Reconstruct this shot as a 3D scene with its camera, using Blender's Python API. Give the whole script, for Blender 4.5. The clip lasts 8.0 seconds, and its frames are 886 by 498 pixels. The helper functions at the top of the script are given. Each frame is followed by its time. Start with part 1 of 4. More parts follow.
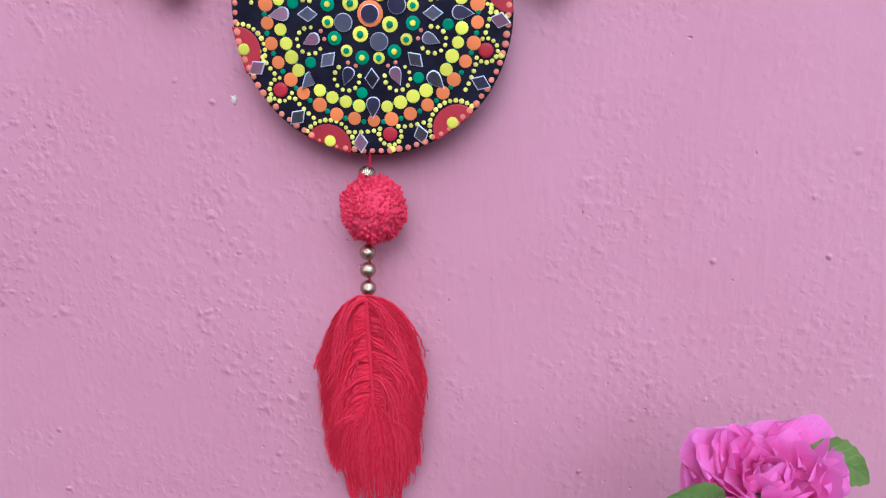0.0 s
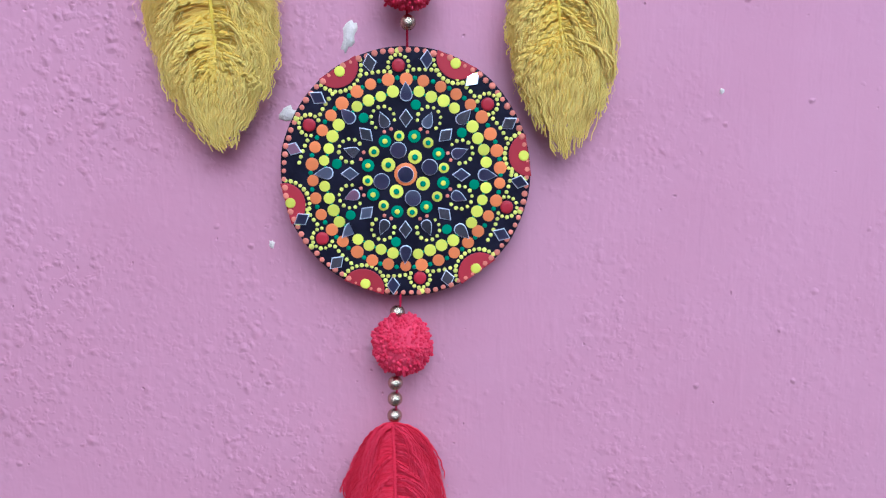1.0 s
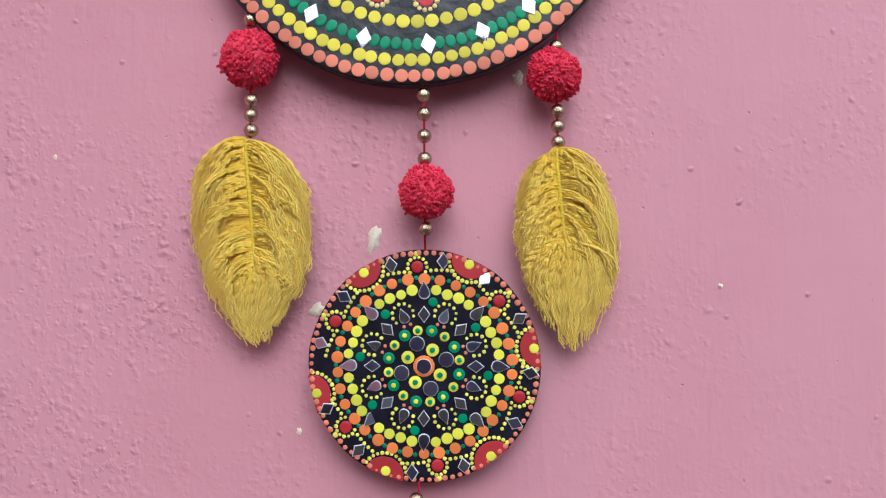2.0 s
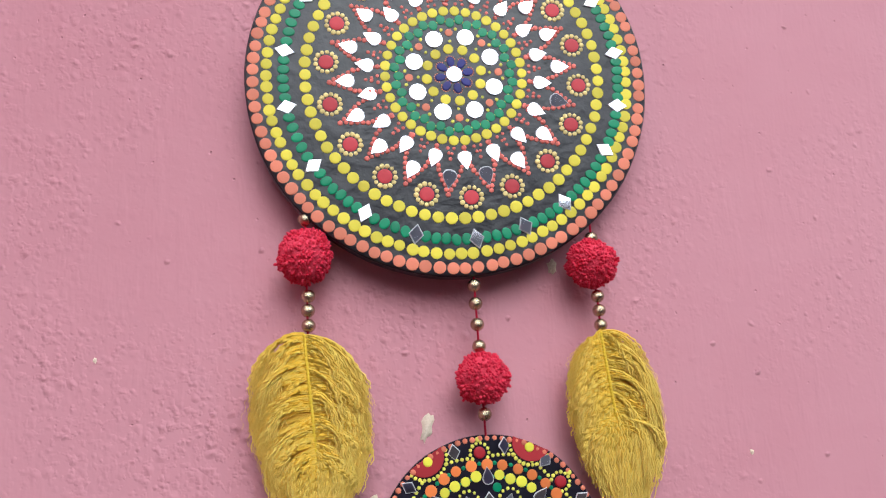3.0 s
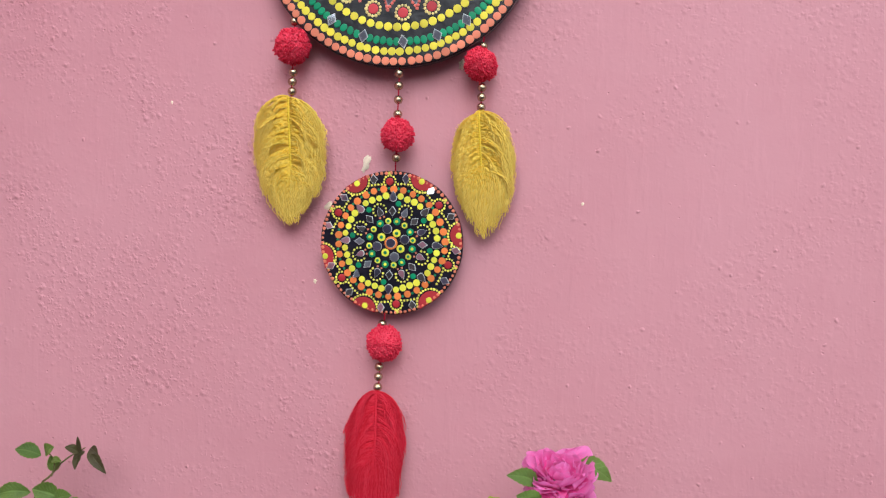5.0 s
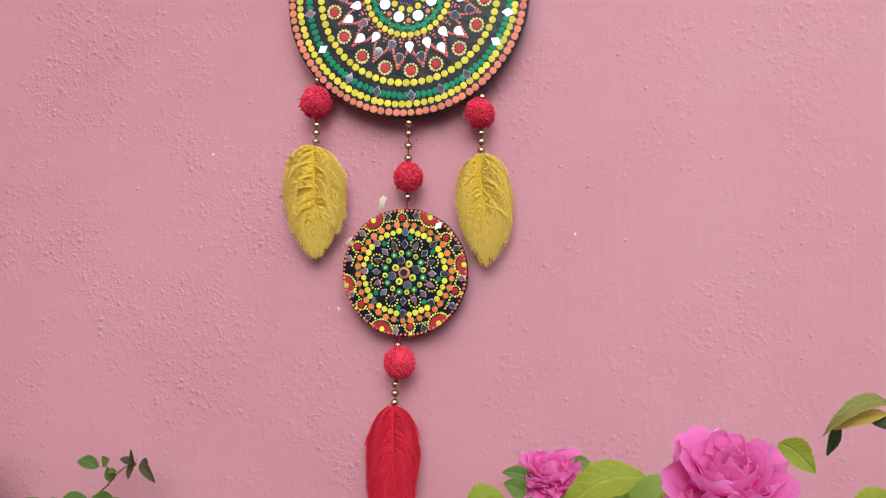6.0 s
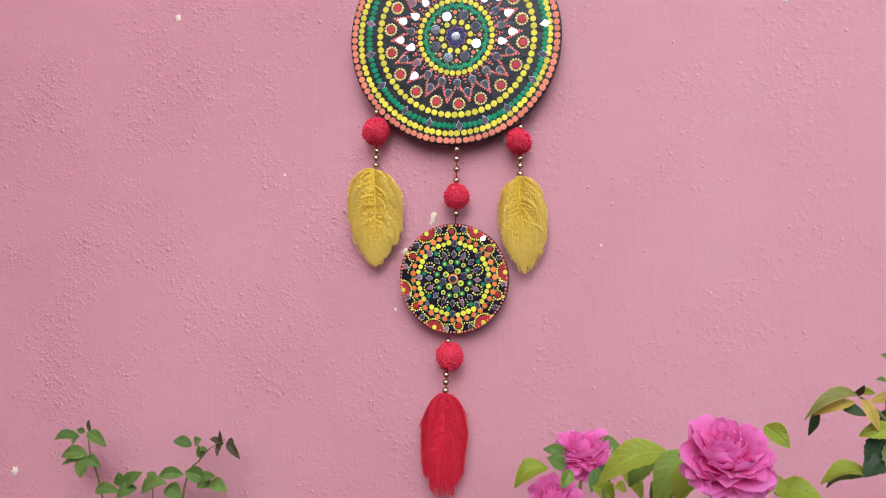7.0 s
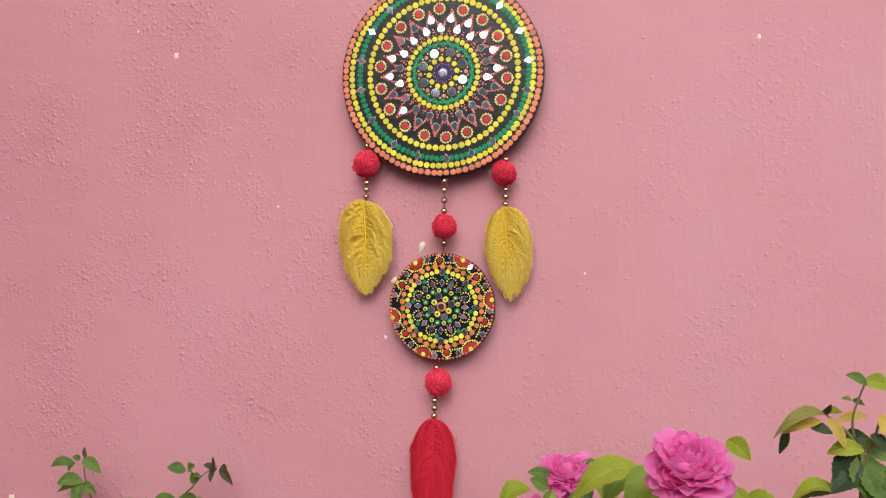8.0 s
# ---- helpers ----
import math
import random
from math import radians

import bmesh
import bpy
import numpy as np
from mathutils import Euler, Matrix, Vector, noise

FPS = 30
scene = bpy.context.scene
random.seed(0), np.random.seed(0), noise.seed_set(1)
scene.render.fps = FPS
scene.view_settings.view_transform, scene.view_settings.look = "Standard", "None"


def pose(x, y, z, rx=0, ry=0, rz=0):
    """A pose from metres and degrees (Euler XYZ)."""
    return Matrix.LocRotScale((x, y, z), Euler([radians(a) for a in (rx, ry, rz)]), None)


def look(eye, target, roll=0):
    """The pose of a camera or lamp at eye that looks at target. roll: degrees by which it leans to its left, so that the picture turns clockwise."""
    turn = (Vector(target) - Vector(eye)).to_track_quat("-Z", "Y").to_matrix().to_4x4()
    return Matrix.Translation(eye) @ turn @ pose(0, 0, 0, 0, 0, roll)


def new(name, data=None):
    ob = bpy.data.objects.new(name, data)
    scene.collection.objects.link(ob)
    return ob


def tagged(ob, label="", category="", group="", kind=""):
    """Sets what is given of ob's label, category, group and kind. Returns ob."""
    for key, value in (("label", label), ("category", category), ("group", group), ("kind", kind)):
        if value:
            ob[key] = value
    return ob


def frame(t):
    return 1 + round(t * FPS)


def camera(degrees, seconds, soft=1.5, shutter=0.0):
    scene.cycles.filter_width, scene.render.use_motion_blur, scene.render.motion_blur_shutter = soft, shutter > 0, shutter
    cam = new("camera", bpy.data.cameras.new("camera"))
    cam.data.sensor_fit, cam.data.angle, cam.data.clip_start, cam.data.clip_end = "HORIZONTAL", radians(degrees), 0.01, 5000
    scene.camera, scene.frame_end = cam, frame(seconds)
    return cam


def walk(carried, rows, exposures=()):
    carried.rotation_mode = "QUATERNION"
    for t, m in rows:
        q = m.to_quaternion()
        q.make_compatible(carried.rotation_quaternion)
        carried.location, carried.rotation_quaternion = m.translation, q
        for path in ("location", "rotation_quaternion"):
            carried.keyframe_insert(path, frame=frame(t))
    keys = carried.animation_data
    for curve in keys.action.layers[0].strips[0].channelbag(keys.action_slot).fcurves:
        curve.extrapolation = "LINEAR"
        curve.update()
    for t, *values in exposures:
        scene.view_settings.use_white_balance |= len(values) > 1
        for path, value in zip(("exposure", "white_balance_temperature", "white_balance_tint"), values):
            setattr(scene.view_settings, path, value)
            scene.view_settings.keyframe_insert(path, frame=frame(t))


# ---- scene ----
cam = camera(55, 8.0, soft=1.2)
PATH = [
    (0, (0.0862, -0.5142, 1.2560), (0.0669, -0.3230, 1.2007), -1.7),
    (0.5, (-0.0004, -0.5561, 1.2801), (0.0071, -0.3624, 1.2310), -0.1),
    (1, (0.0157, -0.5698, 1.2996), (0.0185, -0.3729, 1.2647), -0.4),
    (1.5, (0.0688, -0.5854, 1.2956), (0.0524, -0.3862, 1.2872), -0.7),
    (2, (0.0370, -0.6090, 1.3202), (0.0292, -0.4092, 1.3242), -0.9),
    (2.2, (0.0255, -0.6178, 1.3198), (0.0210, -0.4183, 1.3339), -1.0),
    (3.3, (-0.1205, -0.6483, 1.3540), (-0.0901, -0.4591, 1.3940), -5.1),
    (3.5, (-0.0813, -0.6825, 1.3587), (-0.0666, -0.4860, 1.3926), -4.5),
    (4, (0.0144, -0.7809, 1.3807), (-0.0027, -0.5818, 1.3869), -1.3),
    (4.5, (0.0279, -0.8539, 1.3154), (0.0155, -0.6551, 1.3337), -1.2),
    (4.7, (0.0867, -0.8917, 1.3013), (0.0704, -0.6930, 1.3175), -0.4),
    (5, (0.1650, -0.9561, 1.2965), (0.1422, -0.7577, 1.2861), 2.1),
    (5.2, (0.2074, -0.9738, 1.2606), (0.1794, -0.7759, 1.2549), 2.0),
    (6.3, (0.2324, -1.1270, 1.2762), (0.1974, -0.9301, 1.2788), 0.9),
    (6.5, (0.1964, -1.1790, 1.2780), (0.1650, -0.9815, 1.2814), 0.5),
    (7, (0.2127, -1.2370, 1.3115), (0.1756, -1.0405, 1.3088), 0.7),
    (7.5, (0.2619, -1.2444, 1.3117), (0.2193, -1.0490, 1.3103), 1.1),
    (8, (0.2354, -1.2694, 1.3041), (0.1984, -1.0728, 1.3094), 0.5),
]
TINT = [
    (0.0, 0.10, 4850, 13),
    (0.5, 0.03, 4580, 8),
    (1.0, 0.05, 4450, 9),
    (1.5, -0.05, 5100, 10),
    (2.0, -0.06, 5450, 5),
    (3.5, -0.08, 5800, 7),
    (4.0, -0.04, 5600, 5),
    (4.5, -0.07, 5800, 3),
    (5.0, 0.0, 5850, 4),
    (6.5, 0.0, 5900, 3),
    (7.0, 0.02, 5700, 6),
    (7.5, 0.0, 5750, 6),
    (8.0, -0.05, 6400, 4),
]
walk(cam, [(t, look(eye, target, roll)) for t, eye, target, roll in PATH], TINT)

# ---- light: bright overcast sky, wide soft sun high in front of the wall ----
world = bpy.data.worlds.new("sky")
scene.world = world
world.use_nodes = True
wn = world.node_tree
sky = wn.nodes.new("ShaderNodeTexSky")
sky.sky_type, sky.sun_disc = "NISHITA", False
sky.sun_elevation, sky.sun_rotation = radians(38), radians(172)
sky.air_density, sky.dust_density = 1.0, 4.0
pale = wn.nodes.new("ShaderNodeHueSaturation")
pale.inputs["Saturation"].default_value = 0.3
wn.links.new(sky.outputs[0], pale.inputs["Color"])
wn.links.new(pale.outputs[0], wn.nodes["Background"].inputs["Color"])
wn.nodes["Background"].inputs["Strength"].default_value = 0.165

sun = new("sun", bpy.data.lights.new("sun", "SUN"))
sun.data.energy, sun.data.angle, sun.data.color = 1.38, radians(60), (1.0, 0.96, 0.9)
sun.matrix_world = look((0.45, -4.0, 3.2), (0, 0, 0))


# ---- materials ----
class Mat:
    """A node material with short helpers."""

    def __init__(self, name, rough=0.6, metal=0.0, spec=0.5):
        self.m = bpy.data.materials.new(name)
        self.m.use_nodes = True
        self.t = self.m.node_tree
        self.b = self.t.nodes["Principled BSDF"]
        self.b.inputs["Roughness"].default_value = rough
        self.b.inputs["Metallic"].default_value = metal
        self.b.inputs["Specular IOR Level"].default_value = spec
        self.coord = self.t.nodes.new("ShaderNodeTexCoord").outputs["Object"]

    def node(self, kind, **values):
        n = self.t.nodes.new(kind)
        for key, value in values.items():
            n.inputs[key.replace("_", " ")].default_value = value
        return n

    def link(self, a, b):
        self.t.links.new(a, b)

    def noise(self, scale, detail=3.0, rough=0.5, vector=None):
        n = self.node("ShaderNodeTexNoise", Scale=scale, Detail=detail, Roughness=rough)
        self.link(vector or self.coord, n.inputs["Vector"])
        return n.outputs["Fac"]

    def stretch(self, x, y, z, turn=0.0):
        n = self.t.nodes.new("ShaderNodeMapping")
        n.inputs["Scale"].default_value = (x, y, z)
        n.inputs["Rotation"].default_value = (0, turn, 0)
        self.link(self.coord, n.inputs["Vector"])
        return n.outputs[0]

    def ramp(self, fac, *stops):
        n = self.t.nodes.new("ShaderNodeValToRGB")
        el = n.color_ramp.elements
        while len(el) < len(stops):
            el.new(0.5)
        for e, (at, colour) in zip(el, stops):
            e.position, e.color = at, (*colour, 1.0) if len(colour) == 3 else colour
        self.link(fac, n.inputs["Fac"])
        return n.outputs["Color"]

    def level(self, fac, low, high, a=0.0, b=1.0):
        n = self.t.nodes.new("ShaderNodeMapRange")
        for key, v in zip(("From Min", "From Max", "To Min", "To Max"), (low, high, a, b)):
            n.inputs[key].default_value = v
        self.link(fac, n.inputs["Value"])
        return n.outputs[0]

    def math(self, op, a, b):
        n = self.t.nodes.new("ShaderNodeMath")
        n.operation = op
        for socket, v in zip(n.inputs, (a, b)):
            if isinstance(v, (int, float)):
                socket.default_value = v
            else:
                self.link(v, socket)
        return n.outputs[0]

    def mix(self, fac, a, b, how="MIX"):
        n = self.t.nodes.new("ShaderNodeMix")
        n.data_type, n.blend_type = "RGBA", how
        for socket, v in zip((n.inputs[0], n.inputs[6], n.inputs[7]), (fac, a, b)):
            if isinstance(v, (int, float)):
                socket.default_value = v
            elif isinstance(v, tuple):
                socket.default_value = (*v, 1.0)
            else:
                self.link(v, socket)
        return n.outputs[2]

    def colour(self, c):
        if isinstance(c, tuple):
            self.b.inputs["Base Color"].default_value = (*c, 1.0)
        else:
            self.link(c, self.b.inputs["Base Color"])
        return self

    def bump(self, height, distance, strength=1.0):
        n = self.node("ShaderNodeBump", Distance=distance, Strength=strength)
        self.link(height, n.inputs["Height"])
        self.link(n.outputs[0], self.b.inputs["Normal"])
        return self


def painted_wall():
    w = Mat("pink_painted_plaster", rough=0.72, spec=0.3)
    warp = w.node("ShaderNodeTexNoise", Scale=85.0, Detail=2.0)
    w.link(w.coord, warp.inputs["Vector"])
    bent = w.t.nodes.new("ShaderNodeVectorMath")
    bent.operation = "MULTIPLY_ADD"
    bent.inputs[1].default_value = (0.006, 0.006, 0.006)
    w.link(warp.outputs["Color"], bent.inputs[0])
    w.link(w.coord, bent.inputs[2])

    def bumps(scale, keep, wide, height):
        """Separate lumps of plaster, kept in a share of the cells; gives their height."""
        cell = w.node("ShaderNodeTexVoronoi", Scale=scale)
        w.link(bent.outputs[0], cell.inputs["Vector"])
        pick = w.t.nodes.new("ShaderNodeSeparateColor")
        w.link(cell.outputs["Color"], pick.inputs[0])
        near = w.level(cell.outputs["Distance"], 0.06, wide, 1.0, 0.0)
        near = w.math("POWER", near, 1.4)
        size = w.level(pick.outputs[0], 1.0 - keep, 1.0, 0.0, height)
        return w.math("MULTIPLY", near, size)

    split = w.node("ShaderNodeSeparateXYZ")
    w.link(w.coord, split.inputs[0])
    coarse = w.level(w.math("ADD", split.outputs[0], w.math("MULTIPLY", w.noise(2.3, 2.0), 0.3)), -0.25, 0.45, 1.55, 0.65)
    patch = w.level(w.noise(5.6, 4.0, 0.65), 0.44, 0.62)
    mask = w.math("MULTIPLY", w.math("ADD", w.math("MULTIPLY", patch, 0.92), 0.08), coarse)
    thick = w.math("MULTIPLY", w.math("ADD", bumps(118.0, 0.70, 0.55, 1.7), bumps(200.0, 0.70, 0.55, 0.9)), mask)
    lone = bumps(88.0, 0.14, 0.24, 1.4)
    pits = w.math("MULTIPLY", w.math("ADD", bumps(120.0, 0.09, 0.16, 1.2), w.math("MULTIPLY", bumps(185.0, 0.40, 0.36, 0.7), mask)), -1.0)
    lumps = w.math("MULTIPLY", w.level(w.noise(120, 2.0, 0.5), 0.54, 0.82), mask)
    drag = w.level(w.noise(30, 3.0, 0.6, w.stretch(2.2, 1.0, 0.45, 0.28)), 0.50, 0.80)
    sand = w.noise(330, 2.0, 0.5)
    swell = w.noise(11, 2.0, 0.5)
    h = w.math("ADD", w.math("ADD", thick, lone), w.math("ADD", pits, lumps))
    h = w.math("ADD", h, w.math("MULTIPLY", drag, 0.28))
    h = w.math("ADD", h, w.math("MULTIPLY", sand, 0.07))
    h = w.math("ADD", h, w.math("MULTIPLY", swell, 0.9))
    w.bump(h, 0.0012, 0.9)
    fade = w.ramp(w.noise(1.7, 4.0, 0.6), (0.3, (0.56, 0.242, 0.287)), (0.5, (0.60, 0.274, 0.318)), (0.72, (0.63, 0.304, 0.348)))
    smear = w.level(w.noise(26, 4.0, 0.65, w.stretch(0.6, 1.0, 1.4, 0.4)), 0.35, 0.7, 0.0, 0.22)
    c = w.mix(smear, fade, (0.66, 0.33, 0.37))
    stain = w.level(w.noise(6, 5.0, 0.7), 0.58, 0.75, 0.0, 0.2)
    c = w.mix(stain, c, (0.50, 0.19, 0.235))
    # deeper pink where the pits are deepest
    pit_tone = w.level(w.math("MULTIPLY", pits, -1.0), 0.45, 1.2, 0.0, 0.25)
    c = w.mix(pit_tone, c, (0.36, 0.13, 0.17))
    worn = w.level(lone, 0.8, 1.8, 0.0, 0.30)
    c = w.mix(worn, c, (0.70, 0.40, 0.43))
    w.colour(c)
    return w.m


def paint(name, c, rough=0.5, vary=0.12):
    """Thick acrylic dot paint, a little uneven from dot to dot."""
    p = Mat(name, rough=rough, spec=0.3)
    rnd = p.t.nodes.new("ShaderNodeObjectInfo").outputs["Random"]
    isl = p.t.nodes.new("ShaderNodeNewGeometry").outputs["Random Per Island"]
    f = p.level(p.math("FRACT", p.math("ADD", rnd, isl), 0), 0, 1, 0.0, 1.0)
    dark = tuple(v * (1 - vary * 1.6) for v in c)
    lite = tuple(min(1, v * (1 + vary)) for v in c)
    p.colour(p.mix(f, dark, lite))
    return p.m


def yarn(name, dark, mid, lite, ends=None, thin_share=0.45, fuzz=0.3):
    """Soft yarn, a little different from strand to strand; ends: the paler colour towards the strands' ends."""
    y = Mat(name, rough=0.95, spec=0.12)
    isl = y.t.nodes.new("ShaderNodeNewGeometry").outputs["Random Per Island"]
    c = y.ramp(isl, (0.0, dark), (0.4, mid), (1.0, lite))
    if ends:
        along = y.t.nodes.new("ShaderNodeAttribute")
        along.attribute_name = "along"
        c = y.mix(y.level(along.outputs["Fac"], 0.2, 0.8, 0.0, 0.6), c, ends)
    y.colour(c)
    y.b.inputs["Sheen Weight"].default_value = fuzz
    y.b.inputs["Sheen Tint"].default_value = (*lite, 1)
    y.bump(y.noise(1500, 2.0), 0.0005, 0.5)
    thin = y.t.nodes.new("ShaderNodeBsdfTranslucent")
    y.link(c, thin.inputs["Color"])
    both = y.t.nodes.new("ShaderNodeMixShader")
    both.inputs[0].default_value = thin_share
    y.link(y.b.outputs[0], both.inputs[1])
    y.link(thin.outputs[0], both.inputs[2])
    y.link(both.outputs[0], y.t.nodes["Material Output"].inputs["Surface"])
    return y.m


def leaf_stuff(name, a, b, rough=0.5):
    g = Mat(name, rough=rough, spec=0.4)
    rnd = g.t.nodes.new("ShaderNodeObjectInfo").outputs["Random"]
    c = g.mix(rnd, a, b)
    blot = g.level(g.noise(70, 4.0, 0.6), 0.4, 0.75, 0.0, 0.4)
    c = g.mix(blot, c, tuple(v * 0.62 for v in a))
    along, across = (g.t.nodes.new("ShaderNodeAttribute") for _ in range(2))
    along.attribute_name, across.attribute_name = "along", "across"
    slant = g.math("ADD", g.math("MULTIPLY", along.outputs["Fac"], 8.0), g.math("MULTIPLY", across.outputs["Fac"], -1.9))
    rib = g.level(g.math("FRACT", slant, 0), 0.0, 0.2, 1.0, 0.0)
    mid = g.level(across.outputs["Fac"], 0.05, 0.16, 1.0, 0.0)
    vein = g.math("MAXIMUM", g.math("MULTIPLY", rib, 0.5), mid)
    c = g.mix(g.math("MULTIPLY", vein, 0.15), c, tuple(min(1, v * 1.5 + 0.05) for v in b))
    edge = g.level(across.outputs["Fac"], 0.72, 1.0, 0.0, 0.35)
    c = g.mix(edge, c, (b[0] * 1.25, b[1] * 1.05, b[2]))
    g.colour(c)
    g.bump(g.math("ADD", g.math("MULTIPLY", vein, -0.7), g.noise(260, 3.0)), 0.0012, 0.8)
    thin = g.t.nodes.new("ShaderNodeBsdfTranslucent")
    g.link(c, thin.inputs["Color"])
    both = g.t.nodes.new("ShaderNodeMixShader")
    both.inputs[0].default_value = 0.36
    g.link(g.b.outputs[0], both.inputs[1])
    g.link(thin.outputs[0], both.inputs[2])
    g.link(both.outputs[0], g.t.nodes["Material Output"].inputs["Surface"])
    return g.m


WALL = painted_wall()


def black_board():
    k = Mat("black_lacquered_board", rough=0.3, spec=0.35)
    k.colour(k.mix(k.level(k.noise(60, 4.0), 0.4, 0.7), (0.009, 0.009, 0.013), (0.020, 0.019, 0.025)))
    k.bump(k.noise(85, 3.0, 0.55), 0.0018, 0.5)
    return k.m


def small_board():
    k = Mat("blue_black_board", rough=0.55, spec=0.12)
    k.colour(k.mix(k.level(k.noise(60, 4.0), 0.4, 0.7), (0.006, 0.005, 0.012), (0.014, 0.012, 0.024)))
    k.bump(k.noise(120, 3.0, 0.55), 0.0012, 0.5)
    return k.m


def mirror_glass():
    g = Mat("small_mirror", rough=0.05, metal=1.0)
    g.colour(g.mix(g.level(g.noise(300, 3.0), 0.5, 0.8, 0, 0.35), (0.78, 0.80, 0.88), (0.5, 0.5, 0.56)))
    return g.m


def bead_metal():
    g = Mat("brass_plated_bead", rough=0.09, metal=1.0)
    g.colour(g.mix(g.level(g.noise(220, 4.0), 0.4, 0.7), (0.60, 0.49, 0.33), (0.48, 0.38, 0.24)))
    g.bump(g.noise(400, 2.0), 0.0004, 0.4)
    return g.m


def petal_stuff(name, deep, mid, lite):
    """Rose petal: deeper along the veins; shade between petals painted as deeper foot, paler rim."""
    g = Mat(name, rough=0.5, spec=0.25)
    rnd = g.t.nodes.new("ShaderNodeObjectInfo").outputs["Random"]
    along = g.t.nodes.new("ShaderNodeAttribute")
    along.attribute_name = "along"
    vein = g.noise(9, 3.0, 0.5, g.stretch(6, 6, 1))
    c = g.mix(g.level(along.outputs["Fac"], 0.40, 1.0, 0.0, 0.85), mid, lite)
    c = g.mix(g.math("MULTIPLY", rnd, 0.35), c, lite)
    c = g.mix(g.level(vein, 0.35, 0.7, 0.0, 0.22), c, deep)
    g.colour(c)
    g.bump(vein, 0.05, 0.35)
    g.b.inputs["Sheen Weight"].default_value = 0.35
    g.b.inputs["Sheen Tint"].default_value = (1.0, 0.40, 0.72, 1)
    thin = g.t.nodes.new("ShaderNodeBsdfTranslucent")
    g.link(c, thin.inputs["Color"])
    both = g.t.nodes.new("ShaderNodeMixShader")
    both.inputs[0].default_value = 0.45
    g.link(g.b.outputs[0], both.inputs[1])
    g.link(thin.outputs[0], both.inputs[2])
    g.link(both.outputs[0], g.t.nodes["Material Output"].inputs["Surface"])
    return g.m


def rough_stuff(name, a, b, scale, rough=0.9, bump=0.004):
    g = Mat(name, rough=rough, spec=0.3)
    g.colour(g.mix(g.level(g.noise(scale, 6.0, 0.65), 0.3, 0.7), a, b))
    g.bump(g.noise(scale * 5, 5.0, 0.65), bump)
    return g.m


BOARD, BOARD2, MIRROR, BRASS = black_board(), small_board(), mirror_glass(), bead_metal()
YELLOW = paint("yellow_dot_paint", (0.80, 0.69, 0.055))
LIME = paint("lime_yellow_dot_paint", (0.79, 0.76, 0.06))
PALE = paint("pale_yellow_dot_paint", (0.84, 0.81, 0.12))
ORANGE = paint("coral_orange_dot_paint", (0.76, 0.235, 0.135))
ORANGE2 = paint("orange_dot_paint", (0.80, 0.22, 0.05))
CORAL = paint("coral_red_dot_paint", (0.78, 0.19, 0.15))
GREEN = paint("green_dot_paint", (0.008, 0.26, 0.115), rough=0.4)
RED = paint("red_dot_paint", (0.42, 0.02, 0.03), rough=0.42)
CREAM = paint("cream_dot_paint", (0.84, 0.68, 0.27))
BRICK = paint("brick_red_dot_paint", (0.56, 0.045, 0.060))
DULL = paint("dull_red_paint", (0.40, 0.026, 0.034), rough=0.5)
BLUE = paint("dark_blue_paint", (0.03, 0.03, 0.20))
CRIMSON = yarn("crimson_yarn", (0.84, 0.03, 0.075), (0.90, 0.05, 0.11), (0.93, 0.085, 0.15), None, 0.25, 0.35)
SCARLET = yarn("scarlet_yarn", (0.80, 0.02, 0.05), (0.90, 0.035, 0.075), (0.93, 0.06, 0.11), None, 0.3, 0.25)
GOLD = yarn("golden_yellow_yarn", (1.0, 0.62, 0.05), (1.0, 0.70, 0.08), (1.0, 0.77, 0.16), (1.0, 0.79, 0.21), 0.28, 0.6)
SPINE = yarn("deep_yellow_cord", (1.0, 0.66, 0.04), (1.0, 0.72, 0.06), (1.0, 0.77, 0.09), None, 0.25, 0.5)
THREAD = yarn("red_thread", (0.45, 0.01, 0.04), (0.55, 0.015, 0.05), (0.62, 0.03, 0.07))
LEAF = leaf_stuff("green_rose_leaf", (0.14, 0.24, 0.05), (0.23, 0.34, 0.07))
LEAF_FRESH = leaf_stuff("fresh_green_leaf", (0.22, 0.33, 0.045), (0.32, 0.42, 0.06))
LEAF_LIGHT = leaf_stuff("light_green_leaf", (0.34, 0.41, 0.03), (0.44, 0.48, 0.05))
LEAF_DARK = leaf_stuff("dark_green_leaf", (0.05, 0.085, 0.035), (0.08, 0.125, 0.045))
LEAF_YELLOW = leaf_stuff("yellowing_leaf", (0.62, 0.45, 0.08), (0.72, 0.54, 0.12))
LEAF_OLIVE = leaf_stuff("olive_tan_leaf", (0.34, 0.33, 0.08), (0.44, 0.40, 0.11))
LEAF_RED = leaf_stuff("young_bronze_leaf", (0.10, 0.07, 0.04), (0.14, 0.13, 0.05))
STEM = rough_stuff("green_brown_stem", (0.14, 0.17, 0.05), (0.20, 0.12, 0.06), 60, 0.6, 0.001)
PETAL = petal_stuff("magenta_pink_petal", (1.0, 0.04, 0.40), (1.0, 0.11, 0.54), (1.0, 0.40, 0.82))
STAMEN = rough_stuff("golden_stamen", (0.75, 0.45, 0.16), (0.85, 0.62, 0.32), 300)
CHIP = rough_stuff("bare_white_plaster", (0.80, 0.68, 0.52), (0.86, 0.75, 0.60), 160, 0.9, 0.001)
SOIL = rough_stuff("dry_garden_soil", (0.07, 0.06, 0.055), (0.15, 0.12, 0.11), 9, 0.95, 0.03)
CEMENT = rough_stuff("grey_cement_render", (0.38, 0.375, 0.38), (0.50, 0.49, 0.49), 2.2, 0.9, 0.006)
